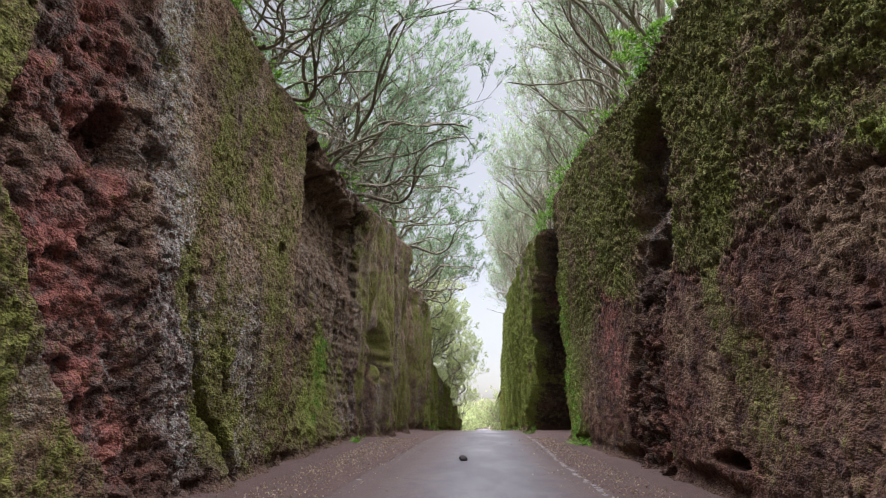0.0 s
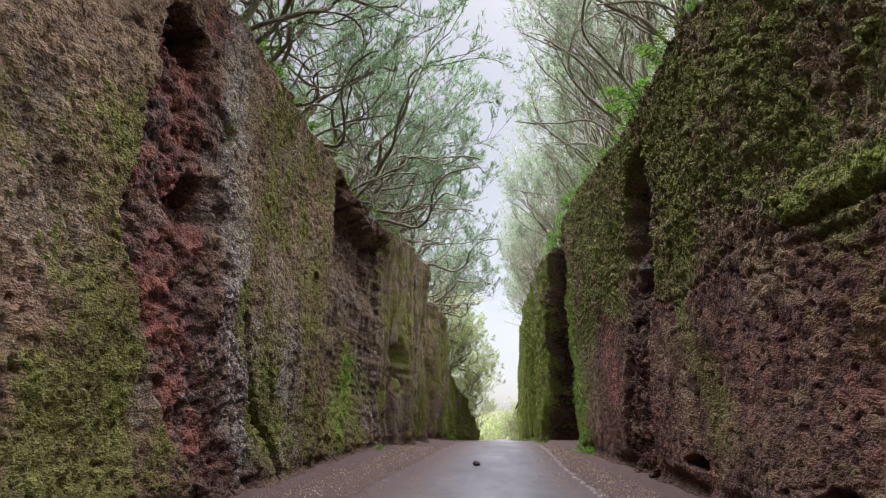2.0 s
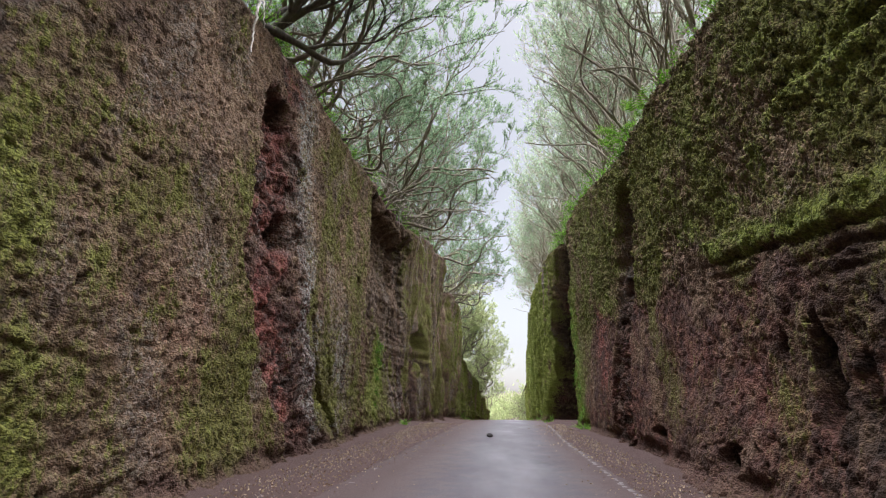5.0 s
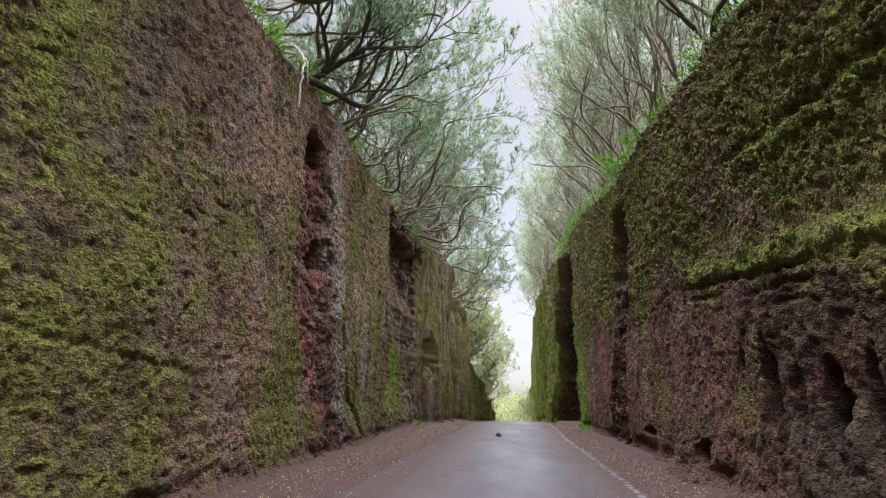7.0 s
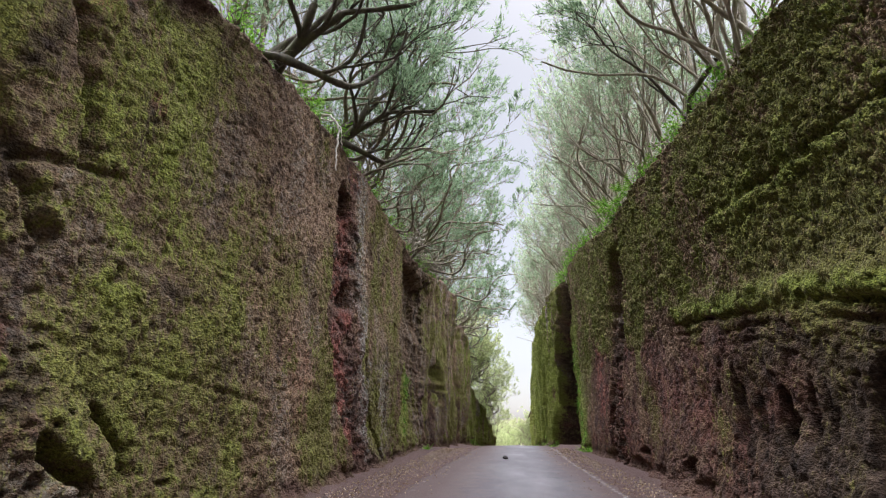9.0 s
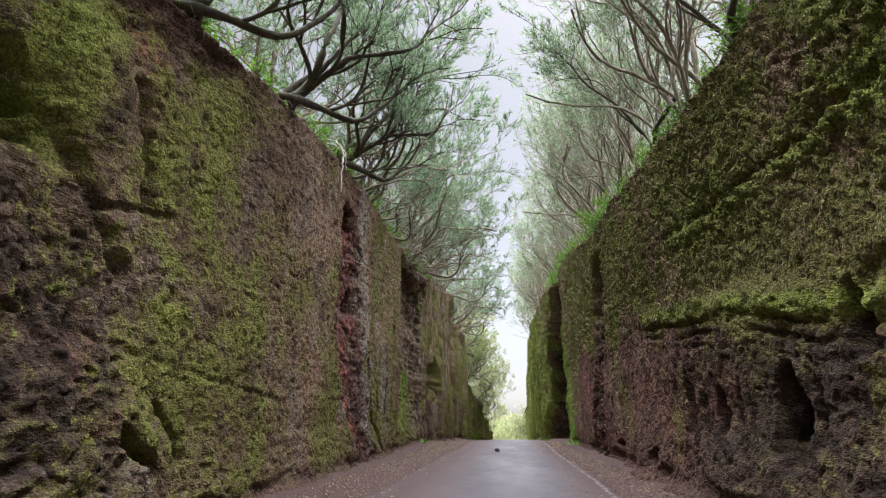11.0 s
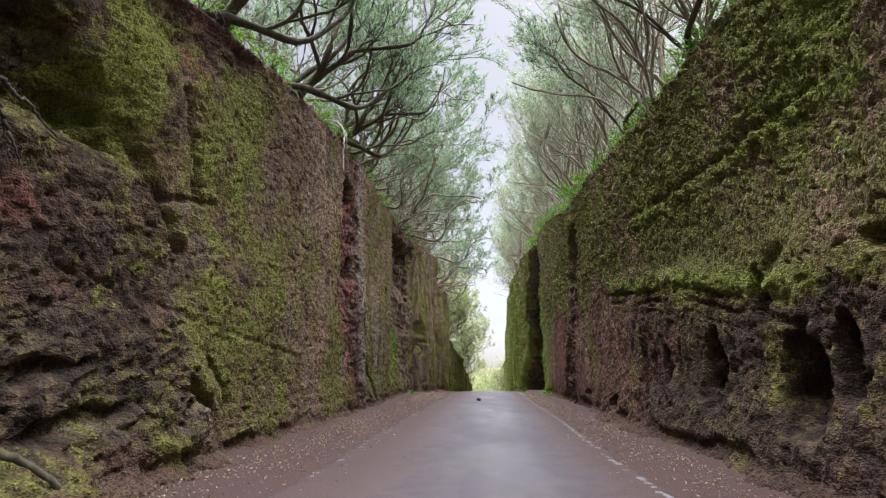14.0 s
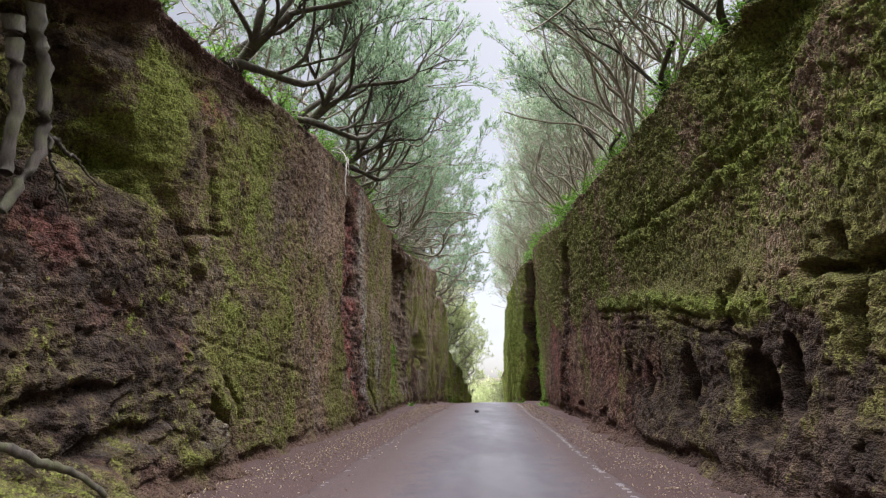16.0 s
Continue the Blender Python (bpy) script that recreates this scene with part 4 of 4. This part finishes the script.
def broad_tree(seed, limbs, bark, label, lean=0.5, rise=0.16):
    """An old tree with heavy crooked limbs reaching along +x, almost level, and tufted foliage."""
    rnd = np.random.RandomState(seed)
    tree = tagged(new("laurel_tree"), label, "tree", "trees on the banks")
    tips = []
    for start, d, length, r in limbs:
        pieces = []
        grow(rnd, np.array(start, float), unit(d), length * 0.36, r, 4, lean, 4.6, 1.15, rise, pieces, tips, 8)
        if pieces:
            part("limb", array_mesh("limb", *join(pieces), bark), tree)
    part("crown", array_mesh("crown", *plumes(rnd, tips, 26, 0.24, 0.13, 0.015), NEEDLES, False), tree)
    return tree


def bush(seed, rx, ry, rz, count, size, material, label, name="bush", long=2.2):
    """A loose leafy bush: thin stems from the base and leaves in clumps."""
    rnd = np.random.RandomState(seed)
    thing = tagged(new(name), label, "bush", "undergrowth on the banks")
    pieces, centres, normals = [], [], []
    for k in range(14):
        d = unit([rnd.normal() * rx, rnd.normal() * ry, abs(rnd.normal()) * rz + 0.3 * rz])
        ln = rnd.uniform(0.6, 1.0) * (abs(d[0]) * rx + abs(d[1]) * ry + abs(d[2]) * rz)
        p, dr, r = wander(rnd, (0, 0, -0.15), d, ln, 0.014, 0.004, (0, 0, 0.1), 1.2, 0.15)
        pieces.append(tube(p, dr, r, 3))
        for c in range(count // 14):
            j = int(rnd.uniform(0.35, 1.0) * (len(p) - 1))
            centres.append(p[j] + rnd.normal(size=3) * 0.13 * max(rx, rz))
            normals.append(unit(dr[j] + np.array([0, 0, 0.2])))
    part("branch", array_mesh("branch", *join(pieces), BARK), thing)
    part("foliage", array_mesh("foliage", *leaves(rnd, np.array(centres), np.array(normals), size, long), material, False), thing)
    return thing


def fern(seed, fronds, length, label):
    """A tuft of arching fronds with leaflets on both sides; each frond is a part."""
    rnd = np.random.RandomState(seed)
    thing = tagged(new("fern"), label, "fern", "ferns on the rims")
    for k in range(fronds):
        a = rnd.uniform(0, 2 * math.pi)
        d = unit([math.cos(a), math.sin(a), rnd.uniform(0.5, 1.2)])
        p, dr, r = wander(rnd, (0, 0, -0.03), d, length * rnd.uniform(0.6, 1.1), 0.006, 0.002, (0, 0, -2.2), 0.25, 0.05)
        pieces = [tube(p, dr, r, 3)]
        cs, fs, q = [], [], 0
        for i in range(2, len(p)):
            w = length * 0.30 * math.sin(math.pi * min(1, (i + 1) / len(p) * 0.85 + 0.12))
            across = unit(np.cross(dr[i], [0, 0, 1.0]))
            for sgn in (-1, 1):
                tip = p[i] + across * sgn * w + dr[i] * 0.3 * w - np.array([0, 0, 0.15 * w])
                cs += [p[i] - dr[i] * 0.016, p[i] + dr[i] * 0.016, tip]
                fs.append((q, q + 1, q + 2))
                q += 3
        tv, tf = join(pieces)
        tri = np.concatenate([tf[:, [0, 1, 2]], tf[:, [0, 2, 3]]])
        part("frond", array_mesh("frond", *join([(tv, tri), (np.array(cs), np.array(fs))]), FERN, False), thing)
    return thing


def hanging_roots(name, seed, starts, length, r, material, label, pull=(0, 0, -1.6), curl=1.4):
    """Bare roots that hang from the rim; each is a part."""
    rnd = np.random.RandomState(seed)
    thing = tagged(new(name), label, "roots", "hanging roots")
    for p, d in starts:
        ln = length * rnd.uniform(0.5, 1.2)
        pts, dirs, rad = wander(rnd, p, d, ln, r * rnd.uniform(0.6, 1.2), r * 0.25, pull, curl, 0.10)
        pieces = [tube(pts, dirs, rad, 5, rnd)]
        for k in range(rnd.randint(0, 3)):
            i = rnd.randint(1, len(pts) - 1)
            q, qd, qr = wander(rnd, pts[i], dirs[i] + rnd.normal(size=3) * 0.5, ln * 0.4, rad[i] * 0.6, 0.003, pull, curl, 0.10)
            pieces.append(tube(q, qd, qr, 4))
        part("root", array_mesh("root", *join(pieces), material), thing)
    return thing


# ---- trees on the banks ----
LABEL_L = "dark leaning tree heath with crooked stems and feathery foliage"
LABEL_R = "slender pale-stemmed tree heath leaning over the road"
left_kinds = [heath_tree(101 + k, 5 + k % 2, 6.6 + 0.5 * k, 0.95, 0.55, BARK, NEEDLES, LABEL_L, 22, 1.35, 0.075, 5.2, 0.16) for k in range(4)]
right_kinds = [heath_tree(151 + k, 8 + k % 2, 6.4 + 0.5 * k, 0.30, 0.45, BARK_PALE, NEEDLES_PALE, LABEL_R, 9, 0.62, 0.048, 2.9, 0.36) for k in range(4)]


def plant_row(kinds, side, px, top, spots, seed):
    """The first use of each kind is the kind itself; the rest are copies."""
    rnd = random.Random(seed)
    used = set()
    for k, (y, back, size) in enumerate(spots):
        ob = kinds[k % len(kinds)]
        z = float(top(y)) + 0.15 * back * min(1.0, back / 1.5) - 0.05
        m = pose(float(px(y)) + side * back, y, z, 0, 0, (rnd.uniform(-42, 8) if side < 0 else 180 + rnd.uniform(-8, 38))) @ Matrix.Diagonal((size, size, size, 1))
        if k < len(kinds):
            ob.matrix_basis = m
        else:
            c = copy_thing(ob, m)
            c.matrix_basis = m


def spots(start, end, step, backs, seed):
    rnd = random.Random(seed)
    out, y = [], start
    while y < end:
        out.append((y + rnd.uniform(-0.5, 0.5), rnd.choice(backs) + rnd.uniform(-0.3, 0.3), rnd.uniform(0.85, 1.15)))
        y += step * (1.0 if y < 24 else 1.4)
    return out


plant_row(left_kinds, -1, left_x, left_top, spots(4.5, 43, 1.8, [0.5, 1.6, 2.4, 0.8], 5), 6)
plant_row([copy_thing(k, k.matrix_basis.copy()) for k in left_kinds], -1, left_x, left_top, spots(-4.0, 40, 8.0, [4.5, 6.0], 15), 16)
# two dense trees added on the right bank to shade the upper wall
for x, y in ((5.4, -6.4), (5.6, -9.0)):
    m = pose(x, y, float(right_top(y)) + 0.1, 0, 0, 170)
    c = copy_thing(left_kinds[0], m)
    c.matrix_basis = m
# unseen trees behind the camera, added to shade the near walls
for k, y in enumerate(np.arange(-6.6, -17.0, -2.4)):
    for side, px, top, kinds in ((-1, left_x, left_top, left_kinds), (1, right_x, right_top, right_kinds)):
        back = 0.8 + 0.7 * (k % 2)
        m = pose(float(px(y)) + side * back, y + 0.4 * side, float(top(y)) - 0.05, 0, 0, (0 if side < 0 else 180) + 25 * ((k * 7) % 3 - 1))
        c = copy_thing(kinds[k % 4], m)
        c.matrix_basis = m
plant_row(right_kinds, 1, right_x, right_top, spots(-4.5, 56, 2.2, [0.6, 1.3, 2.4, 0.9], 7), 8)
plant_row([copy_thing(k, k.matrix_basis.copy()) for k in right_kinds], 1, right_x, right_top, spots(-2.0, 45, 9.5, [4.2, 5.5], 17), 18)

# trees at the road's far end, where the walls run out
LABEL_F = "haze-paled yellow-green tree heath beside the road beyond the walls"
far_kinds = [heath_tree(181 + k, 5, 6.0, (0.60, 0.12)[k], 0.4, BARK, NEEDLES_HAZY, LABEL_F, 26, 1.1, 0.07, (4.2, 3.0)[k], 0.25) for k in range(2)]
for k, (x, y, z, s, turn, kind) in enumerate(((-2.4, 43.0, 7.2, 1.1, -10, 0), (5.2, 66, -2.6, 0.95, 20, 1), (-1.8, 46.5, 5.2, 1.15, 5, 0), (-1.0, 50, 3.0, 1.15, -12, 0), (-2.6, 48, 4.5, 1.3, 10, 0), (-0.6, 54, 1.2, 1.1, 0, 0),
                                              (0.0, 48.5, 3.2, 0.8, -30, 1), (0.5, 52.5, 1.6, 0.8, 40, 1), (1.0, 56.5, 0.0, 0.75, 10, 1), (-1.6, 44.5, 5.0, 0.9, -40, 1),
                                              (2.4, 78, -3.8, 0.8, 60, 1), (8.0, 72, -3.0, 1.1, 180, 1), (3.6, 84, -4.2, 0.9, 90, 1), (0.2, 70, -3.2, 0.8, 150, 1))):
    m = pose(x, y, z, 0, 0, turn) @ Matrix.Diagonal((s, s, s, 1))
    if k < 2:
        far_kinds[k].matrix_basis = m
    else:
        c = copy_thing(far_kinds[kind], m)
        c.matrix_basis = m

# heavy limbs that reach over the road from the left
old = broad_tree(201, [((0, 0, -0.2), (1.0, 0.05, 0.42), 5.0, 0.095), ((0, 0.2, -0.2), (0.9, -0.45, 0.60), 4.6, 0.09), ((-0.1, -0.3, -0.2), (1.0, 0.45, 0.30), 4.6, 0.085), ((-0.3, 0, -0.2), (0.5, 0.1, 1.0), 4.4, 0.08)],
                 DARKBARK, "old laurel tree with dark heavy limbs over the road")
old.matrix_basis = pose(-4.2, 0.5, 7.95)
for x, y, z, turn in ((-4.75, -2.5, 7.65, -8), (-5.4, -5.4, 7.4, -20), (-4.15, 4.4, 8.4, 10)):
    copy_thing(old, pose(x, y, z, 0, 0, turn))

# dark crooked trunks on the opposite rim
bent_tree = broad_tree(231, [((0, 0, -0.2), (0.42, 0.10, 0.85), 4.4, 0.070), ((0.05, 0.3, -0.2), (0.10, 0.35, 1.0), 4.6, 0.050), ((-0.1, -0.2, -0.2), (0.15, -0.25, 1.0), 4.4, 0.045)],
                       DARKBARK, "crooked dark laurel tree rooted on the wall's rim", 0.10, 0.45)
bent_tree.matrix_basis = pose(3.85, -2.0, 7.0, 0, 0, 180)
for x, y, z, turn in ((4.0, -4.2, 6.8, 170), (3.95, 2.2, 7.45, 195)):
    copy_thing(bent_tree, pose(x, y, z, 0, 0, turn))

# ---- undergrowth, ferns and roots on the rims ----
shrub = bush(301, 0.9, 0.9, 1.0, 950, 0.040, LEAVES, "leafy green laurel bush under the trees")
ivy = bush(302, 0.45, 0.6, 0.35, 420, 0.034, FERN, "bright green leafy plant on the wall's rim", "rim_plant", 1.8)
pale_bush = bush(304, 0.9, 0.9, 1.0, 1100, 0.05, NEEDLES_HAZY, "haze-paled yellow-green bush beside the road beyond the walls", "pale_bush")
fronds = fern(303, 9, 0.55, "bright green fern growing on the wall's rim")
rnd = random.Random(31)
first = {}


def put(ob, m):
    if ob in first:
        c = copy_thing(ob, m)
        c.matrix_basis = m
    else:
        first[ob] = True
        ob.matrix_basis = m


for side, px, top, a in ((-1, left_x, left_top, -6), (1, right_x, right_top, -6)):
    y = a
    while y < (40 if side < 0 else 50):
        s = rnd.uniform(0.8, 1.5)
        back = rnd.uniform(2.5, 7.0)
        put(shrub, pose(float(px(y)) + side * back, y, float(top(y)) + 0.15 * back - 0.1, 0, 0, rnd.uniform(0, 360)) @ Matrix.Diagonal((s, s, s * 1.2, 1)))
        y += rnd.uniform(1.2, 2.3) * (1 if y < 25 else 1.6)
    y = a
    while y < 30:
        s = rnd.uniform(0.7, 1.35)
        put(ivy, pose(float(px(y)) + side * rnd.uniform(0.1, 0.5), y, float(top(y)) + 0.02, 0, 0, rnd.uniform(0, 360)) @ Matrix.Diagonal((s, s, s, 1)))
        y += rnd.uniform(0.45, 1.0) * (1.0 if y < 7 else 1.7)
for x, y, z, s in ((-3.4, 52, 2.5, 1.8), (8.8, 68, -2.6, 2.4), (-2.5, 66, -2.5, 2.4), (4.2, 90, -4.6, 2.2)):
    put(shrub, pose(x, y, z, 0, 0, rnd.uniform(0, 360)) @ Matrix.Diagonal((s, s, s * 1.1, 1)))
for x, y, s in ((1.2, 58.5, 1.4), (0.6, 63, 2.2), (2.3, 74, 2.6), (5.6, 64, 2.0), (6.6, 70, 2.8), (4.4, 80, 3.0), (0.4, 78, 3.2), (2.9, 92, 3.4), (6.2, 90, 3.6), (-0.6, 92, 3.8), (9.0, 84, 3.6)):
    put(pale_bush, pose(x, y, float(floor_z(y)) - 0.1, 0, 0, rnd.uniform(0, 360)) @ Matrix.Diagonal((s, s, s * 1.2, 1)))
for x, y, s in ((-1.35, 40.0, 1.5), (4.75, 38, 1.6), (5.0, 44, 1.8), (3.9, 27.5, 1.0), (1.6, 66, 2.6), (3.2, 76, 3.0)):
    put(ivy, pose(x, y, float(floor_z(y)) - 0.05, 0, 0, rnd.uniform(0, 360)) @ Matrix.Diagonal((s, s, s * 1.3, 1)))
# green growth by the slot and in the bay, and on the low bank beyond them
for side, px, depth, patches in ((1, right_x, right_depth, ((19.0, 5.0), (18.5, 4.6), (18.9, 4.1), (18.3, 3.7), (18.8, 3.3), (18.2, 2.6), (18.6, 2.1), (17.8, 1.6), (18.3, 1.2), (17.4, 0.8), (18.0, 0.5))),
                                 (-1, left_x, left_depth, ((15.9, 3.1), (15.4, 2.9), (15.8, 2.5), (15.2, 2.2), (15.6, 1.9), (14.6, 1.0), (15.1, 1.4)))):
    for y, z in patches:
        x = float(px(y)) + side * float(depth(np.array([y]), np.array([z]))[0])
        s = rnd.uniform(0.55, 0.9)
        put(ivy, pose(x, y, z, 0, -side * 75, rnd.uniform(-25, 25)) @ Matrix.Diagonal((s, s, s * 0.6, 1)))
for y in np.arange(43.0, 58.0, 1.1):
    s = rnd.uniform(0.7, 1.2)
    put(pale_bush, pose(float(left_x(y)) - rnd.uniform(-0.1, 0.6), y, float(left_top(y)) - 0.15, 0, 0, rnd.uniform(0, 360)) @ Matrix.Diagonal((s, s, s * 0.9, 1)))
for x, y, z, s in ((3.75, 8.6, 8.0, 1.3), (3.8, 7.2, 7.85, 1.1), (3.85, 9.2, 7.95, 1.2), (-4.1, 7.2, 8.45, 0.9), (-3.75, 10.2, 8.2, 0.9), (-4.25, 2.6, 8.15, 1.0),
                   (3.85, 16.6, 0.1, 1.0), (4.1, 15.9, 0.12, 0.7), (-3.0, 18.0, 0.1, 0.8), (4.1, 17.2, 0.1, 0.9)):
    put(fronds, pose(x, y, z, 0, 0, rnd.uniform(0, 360)) @ Matrix.Diagonal((s, s, s, 1)))
for y in np.arange(-7.0, 23, 0.42):
    x, z = float(left_x(y)) - 0.25, float(left_top(y)) + 0.02
    n = rnd.randint(3, 7) if y < -1 else rnd.randint(2, 5)
    hanging_roots("rim_roots", int(500 + 10 * y), [((x + rnd.uniform(0, 0.35), y + rnd.uniform(-0.3, 0.3), z), (0.8, rnd.uniform(-0.4, 0.4), 0.1)) for k in range(n)],
                  1.5 if 11.5 < y < 22 else (0.7 if y < -1 else 0.45), 0.015 if 11.5 < y < 22 else 0.010, ROOTBARK if rnd.random() < 0.45 else BARK, "thin bare roots hanging from the rim")
# ---- the big roots over the hollow, the fallen branch ----
rr = np.random.RandomState(61)
roots = tagged(new("tree_roots"), "thick grey tree roots gripping the rock", "roots")


def bent(points, r0, r1, n=26):
    """A root through a few bends, smoothed and made uneven."""
    p = np.array(points, float)
    s = np.linspace(0, len(p) - 1, n)
    q = np.stack([np.interp(s, np.arange(len(p)), p[:, k]) for k in range(3)], -1)
    for _ in range(3):
        q[1:-1] = 0.25 * q[:-2] + 0.5 * q[1:-1] + 0.25 * q[2:]
    q[1:-1] += rr.normal(size=(n - 2, 3)) * 0.014
    d = np.gradient(q, axis=0)
    d /= np.linalg.norm(d, axis=1)[:, None]
    swell = np.convolve(np.pad(rr.normal(size=n), 3, "edge"), np.ones(7) / 7, "valid")
    return tube(q, d, np.linspace(r0, r1, n) * (1 + 0.25 * swell), 9)


for line_of, r0, r1 in (([(-5.0, -6.72, 5.61), (-5.0, -6.61, 5.3), (-5.0, -6.44, 5.01), (-5.0, -6.35, 4.48), (-5.0, -6.28, 4.29), (-5.0, -6.34, 3.94), (-5.0, -6.48, 3.6), (-5.0, -6.66, 3.24)], 0.085, 0.05),
                        ([(-5.05, -6.91, 5.32), (-5.05, -6.74, 4.81), (-5.05, -6.65, 4.24), (-5.05, -6.63, 3.66)], 0.10, 0.05),
                        ([(-5.05, -6.23, 4.35), (-5.05, -5.99, 4.24), (-5.05, -5.68, 4.21), (-5.05, -5.25, 4.03)], 0.034, 0.010),
                        ([(-5.05, -6.21, 4.33), (-5.05, -6.07, 4.03), (-5.05, -5.85, 3.79), (-5.05, -5.64, 3.5)], 0.030, 0.008),
                        ([(-5.08, -6.02, 4.05), (-5.08, -5.88, 3.78), (-5.08, -5.78, 3.55)], 0.016, 0.006)):
    part("root", array_mesh("root", *bent(line_of, r0, r1), TRUNKROOT), roots)
bleached = tagged(new("bleached_root"), "long bleached root hanging over the rock", "roots", "hanging roots")
part("root", array_mesh("root", *bent([(-4.3, 3.3, 8.4), (-3.80, 3.12, 8.25), (-3.60, 3.05, 7.75), (-3.66, 2.97, 7.25), (-3.58, 2.85, 6.7)], 0.034, 0.012), BLEACHED), bleached)
part("root", array_mesh("root", *bent([(-4.2, 3.4, 8.35), (-3.78, 3.3, 8.2), (-3.62, 3.2, 7.9), (-3.62, 3.3, 7.5)], 0.024, 0.009), BLEACHED), bleached)
tagged(new("fallen_branch", array_mesh("fallen_branch", *bent([(-5.0, -6.55, 1.12), (-4.72, -6.1, 0.80), (-4.50, -5.75, 0.62), (-4.28, -5.45, 0.33), (-4.05, -5.25, 0.08)], 0.05, 0.028), DARKBARK)), "dark fallen branch leaning on the rock's foot", "branch")

# ---- litter, pebbles, the stone on the road ----
rl = np.random.RandomState(71)
n = 9000
ly = rl.uniform(-9, 22, n)
left_side = rl.uniform(size=n) < 0.6
lx = np.where(left_side, left_x(ly) + 0.35 + np.abs(rl.normal(size=n)) * 0.8, right_x(ly) - 0.40 - np.abs(rl.normal(size=n)) * 0.6)
centres = np.stack([lx, ly, floor_z(ly) + 0.035 + 0.05 * (1 - smooth(0, 0.8, np.minimum(lx - left_x(ly), right_x(ly) - lx)))], -1)
flat = np.stack([rl.normal(size=n), rl.normal(size=n), 0.15 * np.abs(rl.normal(size=n))], -1)
tagged(new("leaf_litter", array_mesh("leaf_litter", *leaves(rl, centres, flat, 0.019, 2.0), LITTER, False)), "dry brown and yellow leaves scattered on the verges", "leaf litter", kind="stuff")

bm = bmesh.new()
bmesh.ops.create_icosphere(bm, subdivisions=1, radius=1.0)
ico_v = np.array([v.co[:] for v in bm.verts])
ico_f = np.array([[v.index for v in f.verts] for f in bm.faces])
bm.free()
pieces = []
for k in range(1500):
    y = rl.uniform(-9, 20)
    x = left_x(y) + 0.3 + abs(rl.normal()) * 0.8 if rl.uniform() < 0.55 else right_x(y) - 0.35 - abs(rl.normal()) * 0.6
    edge = min(x - left_x(y), right_x(y) - x)
    s = 0.007 + 0.016 * rl.uniform() ** 3 + (0.03 * rl.uniform() ** 2 if edge < 0.3 else 0)
    z = float(floor_z(y)) + 0.13 * (1 - float(smooth(0.0, 0.8, edge))) - 0.035 * float(smooth(1.0, 1.7, edge)) + 0.012
    pieces.append((ico_v * s * rl.uniform(0.6, 1.3, (1, 3)) * rl.uniform(0.8, 1.2, (len(ico_v), 1)) + (x, y, z), ico_f))
tagged(new("pebbles", array_mesh("pebbles", *join(pieces), PEBBLE, False)), "small loose pebbles along the verges", "gravel", kind="stuff")
bm = bmesh.new()
bmesh.ops.create_icosphere(bm, subdivisions=3, radius=0.10)
for v in bm.verts:
    v.co *= 1 + 0.25 * noise.noise(v.co * 9)
    v.co.z *= 0.7
me = bpy.data.meshes.new("stone")
bm.to_mesh(me)
bm.free()
me.materials.append(STONE)
stone = tagged(new("stone", me), "fist-sized dark stone lying on the asphalt", "stone")
stone.matrix_basis = pose(0.35, 13.4, 0.095)
